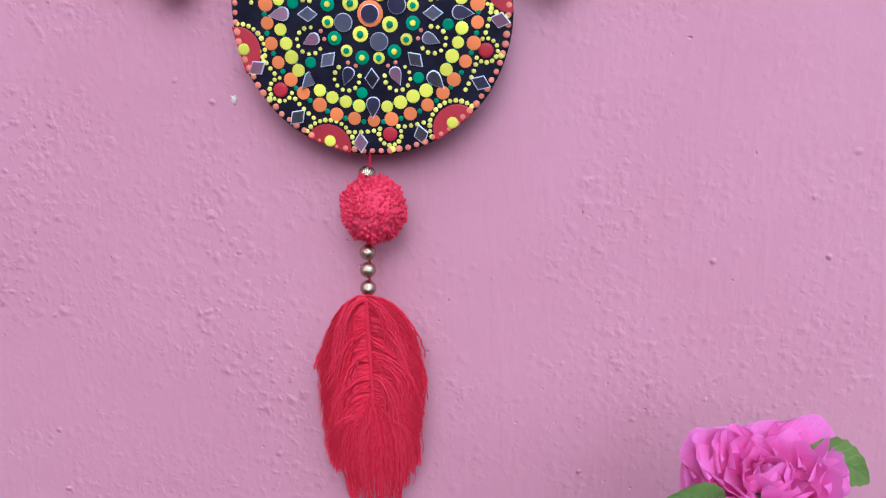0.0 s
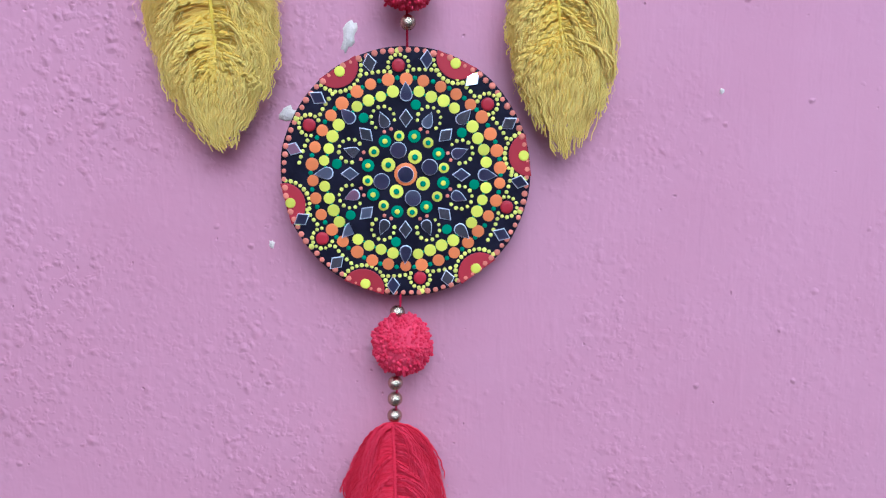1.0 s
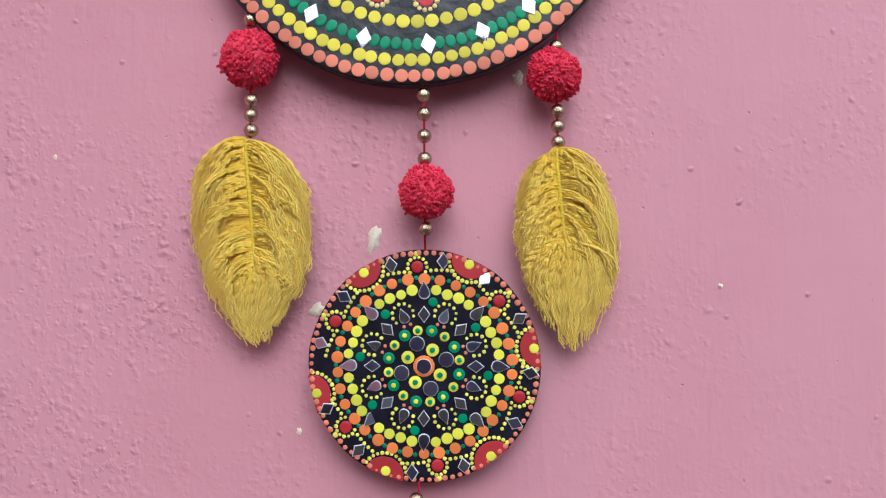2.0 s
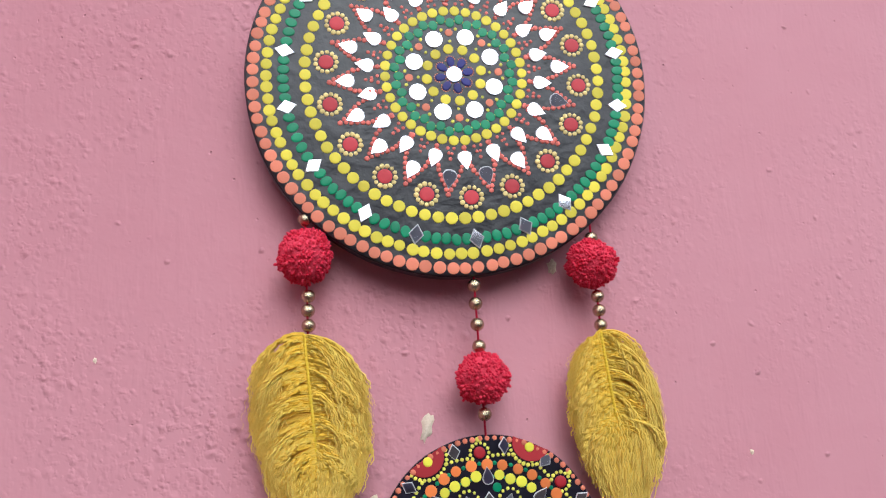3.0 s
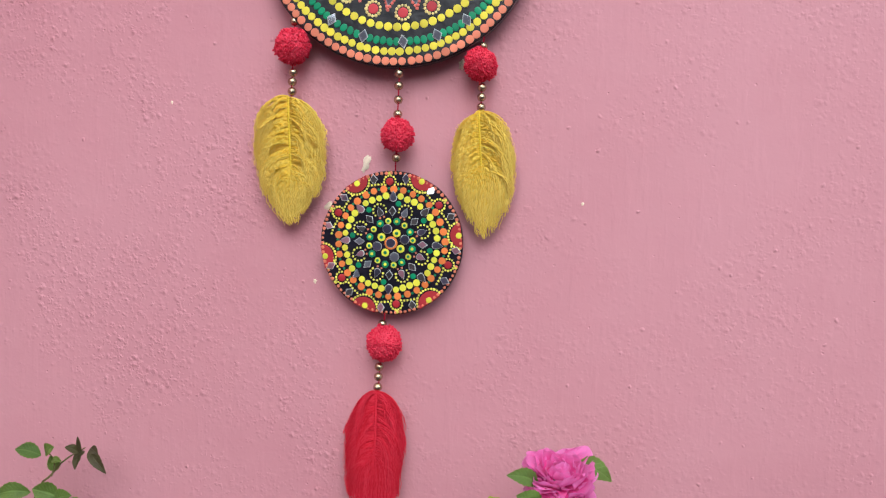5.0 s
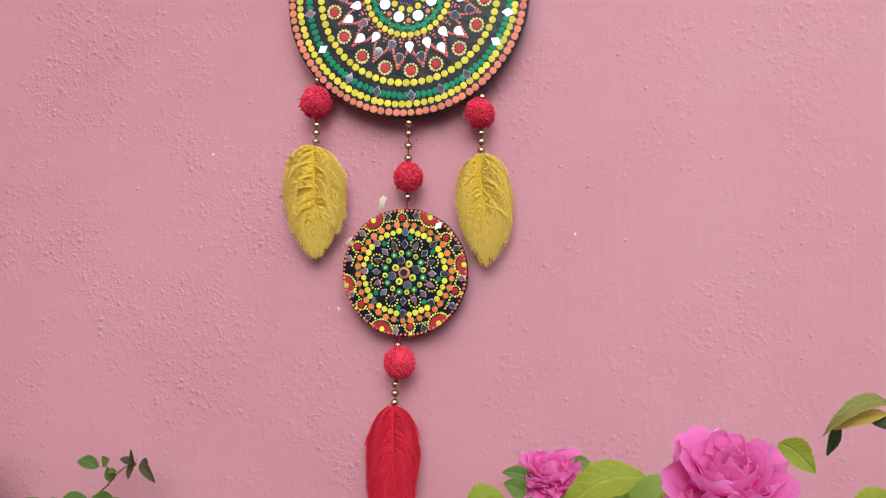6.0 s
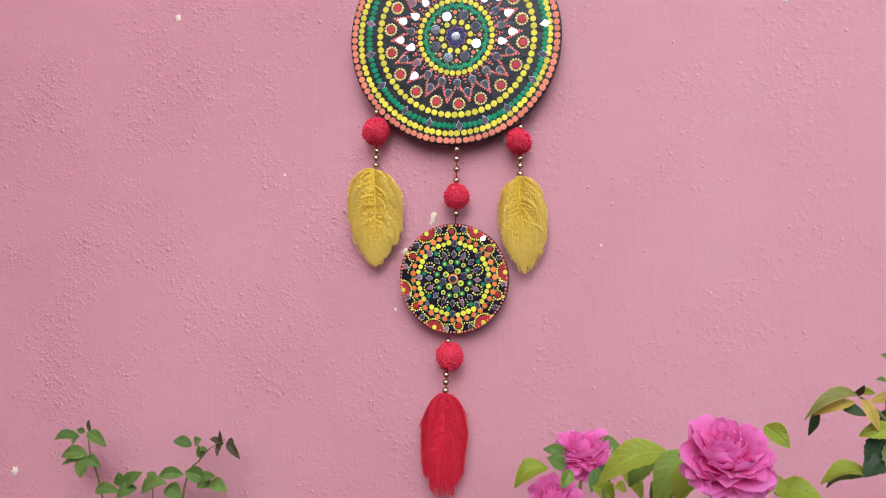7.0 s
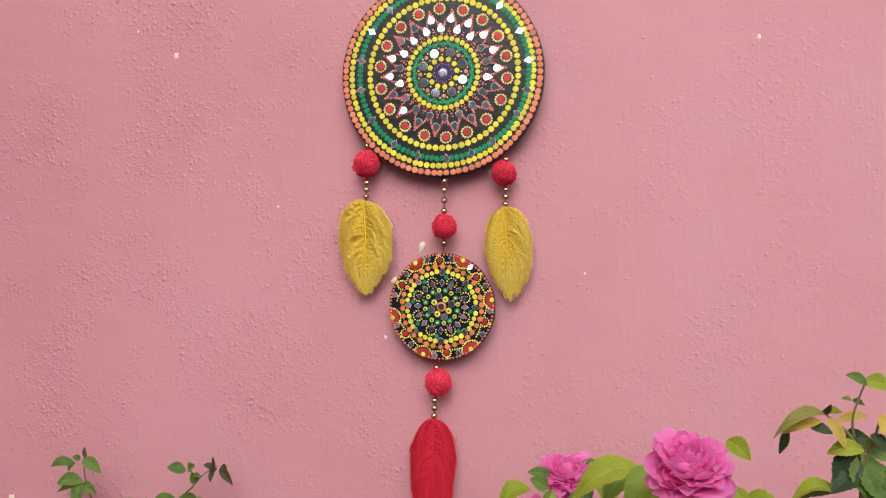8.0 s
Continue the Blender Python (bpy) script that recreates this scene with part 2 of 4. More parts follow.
DARK = rough_stuff("dark_backdrop", (0.12, 0.12, 0.19), (0.30, 0.27, 0.34), 1.6, 0.85, 0.01)
EDGE = rough_stuff("ground_glass_edge", (0.66, 0.66, 0.70), (0.80, 0.80, 0.84), 900, 0.35, 0.0001)
STEEL = rough_stuff("steel_nail", (0.3, 0.3, 0.3), (0.4, 0.4, 0.4), 50, 0.4, 0.0005)


# ---- building helpers ----
def part(name, bm, material, parent, label=""):
    """Links a bmesh as one mesh object under a thing or a part."""
    me = bpy.data.meshes.new(name)
    bm.to_mesh(me)
    bm.free()
    return place(name, me, material, parent, label)


def place(name, me, material=None, parent=None, label="", m=None):
    if material and not me.materials:
        me.materials.append(material)
    ob = new(name, me)
    ob.parent = parent
    if m is not None:
        ob.matrix_basis = m
    if label:
        ob["label"] = label
    return ob


def smooth(me):
    me.polygons.foreach_set("use_smooth", [True] * len(me.polygons))
    return me


def mesh(name, verts, faces, material, soft=True):
    me = bpy.data.meshes.new(name)
    me.from_pydata([tuple(v) for v in verts], [], faces)
    me.update()
    me.materials.append(material)
    return smooth(me) if soft else me


def box(x0, x1, y0, y1, z0, z1, bevel=0.0):
    bm = bmesh.new()
    bmesh.ops.create_cube(bm, size=1.0)
    bmesh.ops.scale(bm, vec=(x1 - x0, y1 - y0, z1 - z0), verts=bm.verts)
    bmesh.ops.translate(bm, vec=((x0 + x1) / 2, (y0 + y1) / 2, (z0 + z1) / 2), verts=bm.verts)
    if bevel:
        bmesh.ops.bevel(bm, geom=bm.edges[:], offset=bevel, segments=2, affect="EDGES")
    return bm


def tube(points, radii, sides=6, close=True):
    """Verts and faces of a round tube along a line of points."""
    verts, faces = [], []
    pts = [Vector(p) for p in points]
    for i, p in enumerate(pts):
        way = (pts[min(i + 1, len(pts) - 1)] - pts[max(i - 1, 0)]).normalized()
        a = way.cross(Vector((0.31, 0.94, 0.13))).normalized()
        b = way.cross(a)
        for k in range(sides):
            t = 2 * math.pi * k / sides
            verts.append(p + radii[i] * (math.cos(t) * a + math.sin(t) * b))
    for i in range(len(pts) - 1):
        for k in range(sides):
            j = (k + 1) % sides
            faces.append((i * sides + k, i * sides + j, (i + 1) * sides + j, (i + 1) * sides + k))
    if close:
        faces.append(tuple(range(sides - 1, -1, -1)))
        faces.append(tuple(range((len(pts) - 1) * sides, len(pts) * sides)))
    return verts, faces


def add(store, piece):
    """Joins verts and faces of a piece onto a store of both."""
    n = len(store[0])
    store[0].extend(piece[0])
    store[1].extend(tuple(i + n for i in f) for f in piece[1])


# ---- the setting ----
ground = tagged(part("ground", box(-300, 300, -300, 300, -0.3, 0.0), SOIL, None), "dry brown garden soil below the pink wall", "ground", kind="structure")
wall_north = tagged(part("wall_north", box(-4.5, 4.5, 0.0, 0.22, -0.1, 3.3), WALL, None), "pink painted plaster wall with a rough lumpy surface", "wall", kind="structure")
# unseen wall, added to darken and redden the left side of the view
wall_west = tagged(part("wall_west", box(-1.37, -1.17, -3.4, 0.0, -0.1, 3.3), WALL, None), "unseen pink side wall, added to darken the left of the pink wall", "wall", kind="structure")
# unseen, added behind the camera so the lower mirrors reflect something dark
wall_south = tagged(part("wall_south", box(-9, 9, -7.4, -7.2, -0.1, 1.9), DARK, None), "unseen low dark wall, added for the mirrors to reflect", "wall", kind="structure")
# unseen, added to give the higher mirrors pale grey up to the sky
wall_far = tagged(part("wall_far", box(-14, 14, -9.4, -9.2, -0.1, 3.85), CEMENT, None), "unseen plain pale grey wall, added for the mirrors to reflect", "wall", kind="structure")


# ---- dots and mirrors of the painted discs: unit shapes that face -y ----
def dome(name, material, sides=14, flat=0.55):
    verts, faces = [], []
    rings = [(1.0, 0.0), (0.98, -0.6), (0.88, -0.92), (flat, -1.0)]
    for r, y in rings:
        verts += [(r * math.cos(2 * math.pi * k / sides), y, r * math.sin(2 * math.pi * k / sides)) for k in range(sides)]
    for i in range(len(rings) - 1):
        for k in range(sides):
            j = (k + 1) % sides
            faces.append((i * sides + k, i * sides + j, (i + 1) * sides + j, (i + 1) * sides + k))
    faces.append(tuple(range((len(rings) - 1) * sides, len(rings) * sides)))
    return mesh(name, verts, faces, material)


def slab(name, outline, material, edge=0.9, rim=None):
    """A flat tile with a bevelled rim over an outline in x, z; rim: the material of its cut edge."""
    n = len(outline)
    cx, cz = sum(p[0] for p in outline) / n, sum(p[1] for p in outline) / n
    verts, faces = [], []
    for s, y in ((1.0, 0.0), (1.0, -0.7), (edge, -1.0)):
        verts += [(cx + (x - cx) * s, y, cz + (z - cz) * s) for x, z in outline]
    for i in range(2):
        for k in range(n):
            j = (k + 1) % n
            faces.append((i * n + k, i * n + j, (i + 1) * n + j, (i + 1) * n + k))
    faces.append(tuple(range(2 * n, 3 * n)))
    me = mesh(name, verts, faces, material, soft=False)
    if rim:
        me.materials.append(rim)
        me.polygons.foreach_set("material_index", [1] * (2 * n) + [0])
    return me


def ring_outline(n=18):
    return [(math.cos(2 * math.pi * k / n), math.sin(2 * math.pi * k / n)) for k in range(n)]


def drop_outline(n=16):
    """A teardrop with its tip at +z, two units long."""
    out = []
    for k in range(n):
        t = 2 * math.pi * k / n
        w = math.sin(t / 2) ** 1.5
        out.append((1.10 * w * math.sin(t), math.cos(t)))
    return out


def half_outline(n=14):
    return [(math.cos(math.pi * k / n), -math.sin(math.pi * k / n)) for k in range(n + 1)]


DROP = slab("drop_mirror", drop_outline(), MIRROR, 0.91, EDGE)
DIAMOND = slab("diamond_mirror", [(0, 1), (-0.72, 0), (0, -1), (0.72, 0)], MIRROR, 0.88, EDGE)
ROUND = slab("round_mirror", ring_outline(), MIRROR, 0.94, EDGE)
DOTS = {m.name: dome(m.name, m) for m in (YELLOW, LIME, PALE, ORANGE, ORANGE2, CORAL, GREEN, RED, BRICK, BLUE)}
rng = random.Random(7)


def spin(a):
    """Turns +z into the direction at a degrees, counted from +x towards +z."""
    return Matrix.Rotation(radians(90 - a), 4, "Y")


def put(disc, name, me, r, a, sx, sz=None, h=0.0006, turn=None, y=0.0, wob=0.0, tilt=0.0, dx=0.0, dz=0.0):
    """Sets a dot or mirror on a disc at the radius r and the angle a."""
    sz = sz or sx
    r += rng.uniform(-wob, wob)
    x, z = dx + r * math.cos(radians(a)), dz + r * math.sin(radians(a))
    m = Matrix.Translation((x, y, z)) @ spin(a if turn is None else turn)
    m = m @ Euler((radians(rng.gauss(0, tilt)), 0, radians(rng.gauss(0, tilt)))).to_matrix().to_4x4()
    m = m @ Matrix.Diagonal((sx, h, sz, 1))
    return place(name, me, None, disc, "", m)


def board(name, radius, thick, material, parent, seed, uneven, dx=0.0, dz=0.0):
    """A round board with a soft edge, a little out of true; its face lies at y = 0."""
    n, verts, faces = 96, [], []
    rings = [(radius - 0.004, 0.0), (radius - 0.0012, 0.0004), (radius, 0.002), (radius, thick - 0.0015), (radius - 0.0015, thick)]
    for r, y in rings:
        for k in range(n):
            t = 2 * math.pi * k / n
            rr = r * (1 + uneven * noise.noise(Vector((3 * math.cos(t) + seed, 3 * math.sin(t), 0))))
            verts.append((dx + rr * math.cos(t), y, dz + rr * math.sin(t)))
    for i in range(len(rings) - 1):
        for k in range(n):
            j = (k + 1) % n
            faces.append((i * n + k, i * n + j, (i + 1) * n + j, (i + 1) * n + k))
    faces.append(tuple(range(n)))
    faces.append(tuple(range(len(rings) * n - 1, (len(rings) - 1) * n - 1, -1)))
    return place(name, mesh(name, verts, faces, material, soft=False), None, parent)


def tiny_dots(name, spots, material, parent, label):
    """Many small paint dots, joined: spots of x, z, radius."""
    store = ([], [])
    n = 8
    for x, z, r in spots:
        v = [(x + r * s * math.cos(2 * math.pi * k / n), y, z + r * s * math.sin(2 * math.pi * k / n)) for s, y in ((1, 0.0003), (0.9, -0.28 * r), (0.5, -0.38 * r)) for k in range(n)]
        f = [(i * n + k, i * n + (k + 1) % n, (i + 1) * n + (k + 1) % n, (i + 1) * n + k) for i in range(2) for k in range(n)]
        f.append(tuple(range(2 * n, 3 * n)))
        add(store, (v, f))
    ob = place(name, mesh(name, store[0], store[1], material), None, parent, label)
    return tagged(ob, kind="stuff")


def at(r, a):
    return r * math.cos(radians(a)), r * math.sin(radians(a))


def row(p, q, step, r, jitter=0.0003):
    """Dots along a line from p to q."""
    n = max(2, round(math.dist(p, q) / step))
    return [(p[0] + (q[0] - p[0]) * i / n + rng.uniform(-jitter, jitter), p[1] + (q[1] - p[1]) * i / n + rng.uniform(-jitter, jitter), r * rng.uniform(0.85, 1.15)) for i in range(n + 1)]


def halo(x, z, radius, n, r, start=0.0, sweep=360.0):
    out = []
    for i in range(n):
        a = start + sweep * i / (n if sweep == 360 else n - 1)
        out.append((x + radius * math.cos(radians(a)), z + radius * math.sin(radians(a)), r * rng.uniform(0.85, 1.15)))
    return out


# ---- the wall hanging ----
hanging = new("wall_hanging")
tagged(hanging, "black dot-painted mirror discs with red pompoms, beads and yarn feathers", "wall hanging")
hanging.matrix_basis = pose(0, 0, 0.95)
BASE = 0.95
FACE = -0.031


def large_disc():
    d = board("large_disc", 0.1535, 0.015, BOARD, hanging, 2.0, 0.004, -0.003, -0.002)
    d.matrix_basis = pose(0, FACE, 1.6 - BASE)
    d["label"] = "large black round board with rings of yellow, green and coral dots"
    for k in range(96):
        put(d, "coral_dot", DOTS[ORANGE.name], 0.1475, 360 * k / 96 + rng.uniform(-0.3, 0.3), 0.0046 * rng.uniform(0.94, 1.05), wob=0.0003, dx=-0.003, dz=-0.002)
    for k in range(95):
        put(d, "yellow_dot", DOTS[YELLOW.name], 0.1377, 360 * k / 95 + rng.uniform(-0.3, 0.3), 0.0044 * rng.uniform(0.94, 1.05), wob=0.0003, dx=-0.003, dz=-0.001)
    for k in range(71):
        put(d, "yellow_dot", DOTS[YELLOW.name], 0.1122, 360 * k / 71 + 1, 0.0045 * rng.uniform(0.95, 1.05), wob=0.0003)
    for k in range(38):
        put(d, "yellow_dot", DOTS[YELLOW.name], 0.0525, 360 * k / 38, 0.0039 * rng.uniform(0.95, 1.05))
    angles = [-87, -70, -54, -30, -13, 6.5, 27, 49, 69, 90, 110, 130, 149, 170, 190, 212, 235, 253]
    for i, a in enumerate(angles):
        put(d, "diamond_mirror", DIAMOND, 0.1282, a, 0.0078, 0.0078, 0.0013, tilt=1.3, turn=a + rng.uniform(-9, 9))
        gap = (angles[(i + 1) % 18] - a) % 360
        n = max(2, round(gap * 0.00224 / 0.0077) - 1)
        for j in range(n):
            b = a + gap * (j + 1) / (n + 1)
            put(d, "green_dot", DOTS[GREEN.name], 0.1282, b, 0.0036, 0.0046, 0.0008, wob=0.0004, turn=b + rng.uniform(-16, 16))
    chain, petals, lights = [], [], []
    for k in range(18):
        a = -87 + 20 * k + rng.uniform(-0.8, 0.8)
        x, z = at(0.0968, a)
        put(d, "red_dot", DOTS[BRICK.name], 0.0968, a, 0.0056, h=0.0008)
        petals += halo(x, z, 0.0079, 13, 0.0019, rng.uniform(0, 30))
        inner, outer = a - 0.5, a + 9.6
        put(d, "drop_mirror", DROP, 0.0830, outer, 0.0072, 0.0076, 0.0010, tilt=2.3, turn=outer + rng.uniform(-5, 5))
        put(d, "drop_mirror", DROP, 0.0685, inner, 0.0072, 0.0076, 0.0010, tilt=2.3, turn=inner + rng.uniform(-5, 5))
        tip, low, high = at(0.0945, outer), at(0.0585, inner), at(0.0585, inner + 20)
        for foot, side in ((low, -1), (high, 1)):
            mid = at(0.0765, outer + side * 6.2)
            chain += row(tip, mid, 0.0037, 0.0019) + row(mid, foot, 0.0037, 0.0019)
        chain += row(at(0.0585, outer - 2.5), at(0.067, outer), 0.0037, 0.0014) + row(at(0.0585, outer + 2.5), at(0.067, outer), 0.0037, 0.0014)
    tiny_dots("fine_yellow_dotting", petals, CREAM, d, "fine pale yellow dots round the red flowers")
    tiny_dots("fine_coral_dotting", chain, CORAL, d, "fine coral red dots in a star pattern")
    for k in range(40):
        put(d, "green_dot", DOTS[GREEN.name], 0.0455 if k % 2 else 0.0425, 9 * k, 0.0036, 0.0040, 0.0006, wob=0.0004)
        lights.append((*at(0.0438, 9 * k + 4.5), 0.0009))
    for k in range(8):
        a = 70 + 45 * k
        put(d, "round_mirror", ROUND, 0.0318, a, 0.0067, h=0.0013, tilt=1.1)
        put(d, "coral_dot", DOTS[ORANGE.name], 0.0345, a + 22.5, 0.0031)
        lights += [(*at(0.0375, a + 14), 0.0015), (*at(0.0375, a + 31), 0.0015), (*at(0.0275, a + 22.5), 0.0013)]
    for k in range(12):
        put(d, "yellow_dot", DOTS[YELLOW.name], 0.0212, 30 * k + 8, 0.0040)
    fine = []
    for k in range(8):
        put(d, "blue_dot", DOTS[BLUE.name], 0.0108, 45 * k + 10, 0.0030, 0.0042, 0.0009)
        fine += halo(*at(0.0118, 45 * k + 10), 0.0036, 7, 0.0006, 45 * k - 70, 160)
    put(d, "round_mirror", ROUND, 0.0, 0, 0.0062, h=0.0014)
    tiny_dots("fine_lime_dotting", lights, PALE, d, "fine pale yellow dots near the middle")
    tiny_dots("fine_pink_dotting", fine + halo(0, 0, 0.0073, 16, 0.0007), ORANGE, d, "fine coral outline round blue petals")
    return d


def small_disc():
    d = board("small_disc", 0.0798, 0.009, BOARD2, hanging, 9.0, 0.008)
    d.matrix_basis = pose(0.0, FACE + 0.004, 1.252 - BASE, 0, 2, 0)
    d["label"] = "small blue-black round board with dots and mirror chips"
    pale, pink, grass = [], [], []
    for k in range(92):
        pink.append((*at(0.0775 + rng.uniform(-0.0004, 0.0004), 360 * k / 92), 0.0020 * rng.uniform(0.8, 1.15)))
    half = slab("red_half_moon", half_outline(), DULL, 0.95)
    for a in (67, 124, 195.5, 251, 308, 10.5):
        put(d, "red_half_moon", half, 0.0790, a, 0.0135, 0.0125, 0.0006)
        put(d, "yellow_dot", DOTS[LIME.name], 0.0760, a, 0.0034, h=0.0015)
        x, z = at(0.0790, a)
        pale += [p for p in halo(x, z, 0.0150, 15, 0.00145, a + 92, 176) if math.hypot(p[0], p[1]) < 0.0778]
    for a in (95, 42, -16.5, -81, 219, 154.5):
        put(d, "red_dot", DOTS[RED.name], 0.0680, a, 0.0042, h=0.0018)
        pale += [p for p in halo(*at(0.0680, a), 0.0066, 10, 0.00135, a - 15 - 110, 250)]
        pale.append((*at(0.0770, a), 0.0020))
        for s in (-1, 1):
            put(d, "diamond_mirror", DIAMOND, 0.0728, a + s * 14.2, 0.0062, 0.0062, 0.0010, tilt=6.0, turn=a + s * 5)
            pale += [(*at(0.0655 + 0.0006 * i, a + s * (8 + 3.2 * i)), 0.0014) for i in range(5)]
    for k in range(34):
        a = 360 * k / 34 + 6 + rng.uniform(-0.8, 0.8)
        put(d, "orange_dot", DOTS[ORANGE2.name], 0.0598, a, 0.0040 * rng.uniform(0.9, 1.06), wob=0.0006)
        grass.append((*at(0.0605, a + 5.3), 0.0016))
    for k in range(8):
        a = 91 + 45 * k
        put(d, "drop_mirror", DROP, 0.0522, a, 0.0052, 0.0064, 0.0010, tilt=6.0, turn=a + rng.uniform(-6, 6))
        for j in (1, 2, 3, 4):
            b = a + 9 * j
            put(d, "lime_dot", DOTS[LIME.name], 0.0522 - 0.0006 * (j in (2, 3)), b, 0.0038 * rng.uniform(0.88, 1.05), wob=0.0005)
            grass.append((*at(0.0512, b + 4.5), 0.0010))
        put(d, "diamond_mirror", DIAMOND, 0.0355, a, 0.0060, 0.0060, 0.0010, tilt=6.0)
        put(d, "green_dot", DOTS[GREEN.name], 0.0442, a - 8, 0.0032)
        put(d, "drop_mirror", DROP, 0.0372, a + 22.5, 0.0046, 0.0056, 0.0010, tilt=6.0)
        pale += halo(*at(0.0380, a + 22.5), 0.0074, 9, 0.0013, a + 22.5 - 120, 240)
        pink += [(*at(0.0300, a + 18), 0.0013), (*at(0.0300, a + 27), 0.0013)]
    for k in range(16):
        a = 22.5 * k + 11
        outer, core = (GREEN, LIME) if k % 2 else (LIME, GREEN)
        put(d, "ringed_dot", DOTS[outer.name], 0.0246, a, 0.0040 if k % 2 else 0.0034)
        put(d, "dot_core", DOTS[core.name], 0.0246, a, 0.0017, h=0.0010, y=-0.0009)
    for k in range(4):
        put(d, "round_mirror", ROUND, 0.0160, 108 + 90 * k, 0.0052, h=0.0014, tilt=2.0)
        put(d, "ringed_dot", DOTS[LIME.name], 0.0125, 63 + 90 * k, 0.0045)
        put(d, "dot_core", DOTS[GREEN.name], 0.0125, 63 + 90 * k, 0.0019, h=0.0010, y=-0.0009)
    put(d, "orange_dot", DOTS[ORANGE2.name], 0.0, 0, 0.0074, h=0.0012)
    put(d, "round_mirror", ROUND, 0.0, 0, 0.0052, h=0.0012, y=-0.001)
    tiny_dots("fine_yellow_dotting", pale, PALE, d, "fine lime yellow dots")
    tiny_dots("fine_coral_dotting", pink, ORANGE, d, "fine coral dots along the rim")
    tiny_dots("fine_green_dotting", grass, GREEN, d, "fine green dots")
    return d


large_disc()
small_disc()


# ---- beads, threads and pompoms ----
def bead_mesh():
    """A round bead, drilled from top to bottom."""
    n, verts, faces = 16, [], []
    prof = [(0.28, 0.80), (0.36, 0.93)] + [(math.sin(t), math.cos(t)) for t in [0.55 + i * (math.pi - 1.1) / 7 for i in range(8)]] + [(0.36, -0.93), (0.28, -0.80)]
    for r, z in prof:
        verts += [(r * math.cos(2 * math.pi * k / n), r * math.sin(2 * math.pi * k / n), z) for k in range(n)]
    for i in range(len(prof) - 1):
        for k in range(n):
            j = (k + 1) % n
            faces.append((i * n + j, i * n + k, (i + 1) * n + k, (i + 1) * n + j))
    return mesh("bead", verts, faces, BRASS)


BEAD = bead_mesh()


def pompom_mesh(seed):
    """A clipped yarn ball: a core and some hundreds of round yarn ends, of radius 1."""
    r = random.Random(seed)
    store = ([], [])
    bm = bmesh.new()
    bmesh.ops.create_icosphere(bm, subdivisions=3, radius=0.95)
    add(store, ([v.co.copy() for v in bm.verts], [tuple(v.index for v in f.verts) for f in bm.faces]))
    bm.free()
    n = 1350
    for i in range(n):
        z = 1 - 2 * (i + 0.5) / n
        t = i * 2.399963 + r.uniform(-0.25, 0.25)
        w = math.sqrt(1 - z * z)
        way = (Vector((w * math.cos(t), w * math.sin(t), z)) + Vector((r.gauss(0, 0.05), r.gauss(0, 0.05), r.gauss(0, 0.05)))).normalized()
        top = r.gauss(1.0, 0.011) + 0.09 * noise.noise(way * 2.0 + Vector((seed * 3.7, 0, 0)))
        bend = Vector((r.gauss(0, 0.04), r.gauss(0, 0.04), r.gauss(0, 0.04)))
        fat = r.uniform(0.052, 0.062)
        pts = [way * 0.60, way * (top - 0.14) + bend * 0.6, way * (top - 0.05) + bend, way * (top - 0.012) + bend, way * top + bend]
        add(store, tube(pts, [fat * 0.7, fat * 0.9, fat, fat * 0.72, fat * 0.25], 7))
    return mesh("pompom", store[0], store[1], CRIMSON)


POMS = [pompom_mesh(s) for s in (1, 2)]  # two balls, each used twice


def bead(x, z, r=0.0051):
    place("bead", BEAD, None, hanging, "", Matrix.Translation((x, FACE + 0.005, z - BASE)) @ Euler((rng.uniform(-0.3, 0.3), rng.uniform(-0.25, 0.25), rng.uniform(0, 6))).to_matrix().to_4x4() @ Matrix.Diagonal((r, r, r * 0.97, 1)))


def pompom(x, z, r, k, turn):
    place("pompom", POMS[k], None, hanging, "crimson yarn pompom", Matrix.Translation((x, FACE + 0.004, z - BASE)) @ Euler((turn, turn * 2, turn * 3)).to_matrix().to_4x4() @ Matrix.Diagonal((r, r * 0.9, r * 1.04, 1)))


def thread(points):
    pts = [(x, FACE + 0.005, z - BASE) for x, z in points]
    place("thread", mesh("thread", *tube(pts, [0.0008] * len(pts), 6), THREAD), None, hanging, "thin red thread")


# left, right and middle strings, and the one below the small disc
thread([(-0.1165, 1.508), (-0.1170, 1.468), (-0.1185, 1.405)])
for z in (1.4935, 1.4372, 1.4270, 1.4162):
    bead(-0.1170 - 0.0006 * (z < 1.43), z)
pompom(-0.1180, 1.4660, 0.0196, 0, 0.3)
thread([(0.0945, 1.482), (0.0935, 1.450), (0.0940, 1.395)])
for z in (1.4692, 1.4250, 1.4145, 1.4036):
    bead(0.0942, z, 0.0050)
pompom(0.0922, 1.4495, 0.0184, 1, 1.1)
thread([(0.0030, 1.450), (0.0025, 1.400), (0.0020, 1.328)])
for z in (1.4383, 1.4250, 1.4098, 1.3940, 1.3460):
    bead(0.0026, z, 0.0051)
pompom(0.0032, 1.3710, 0.0184, 0, 2.2)
thread([(-0.0045, 1.174), (-0.0060, 1.140), (-0.0098, 1.078)])
bead(-0.0068, 1.1612)
for i, z in enumerate((1.1128, 1.1016, 1.0900)):
    bead(-0.0090 - 0.0004 * i, z)
pompom(-0.0040, 1.1400, 0.0196, 1, 3.0)
# nail behind the large disc, which carries it
nail = box(-0.004, 0.004, FACE + 0.012, 0.004, 1.70 - BASE, 1.708 - BASE, 0.0015)
part("hanger", nail, STEEL, hanging, "steel hanger behind the board")


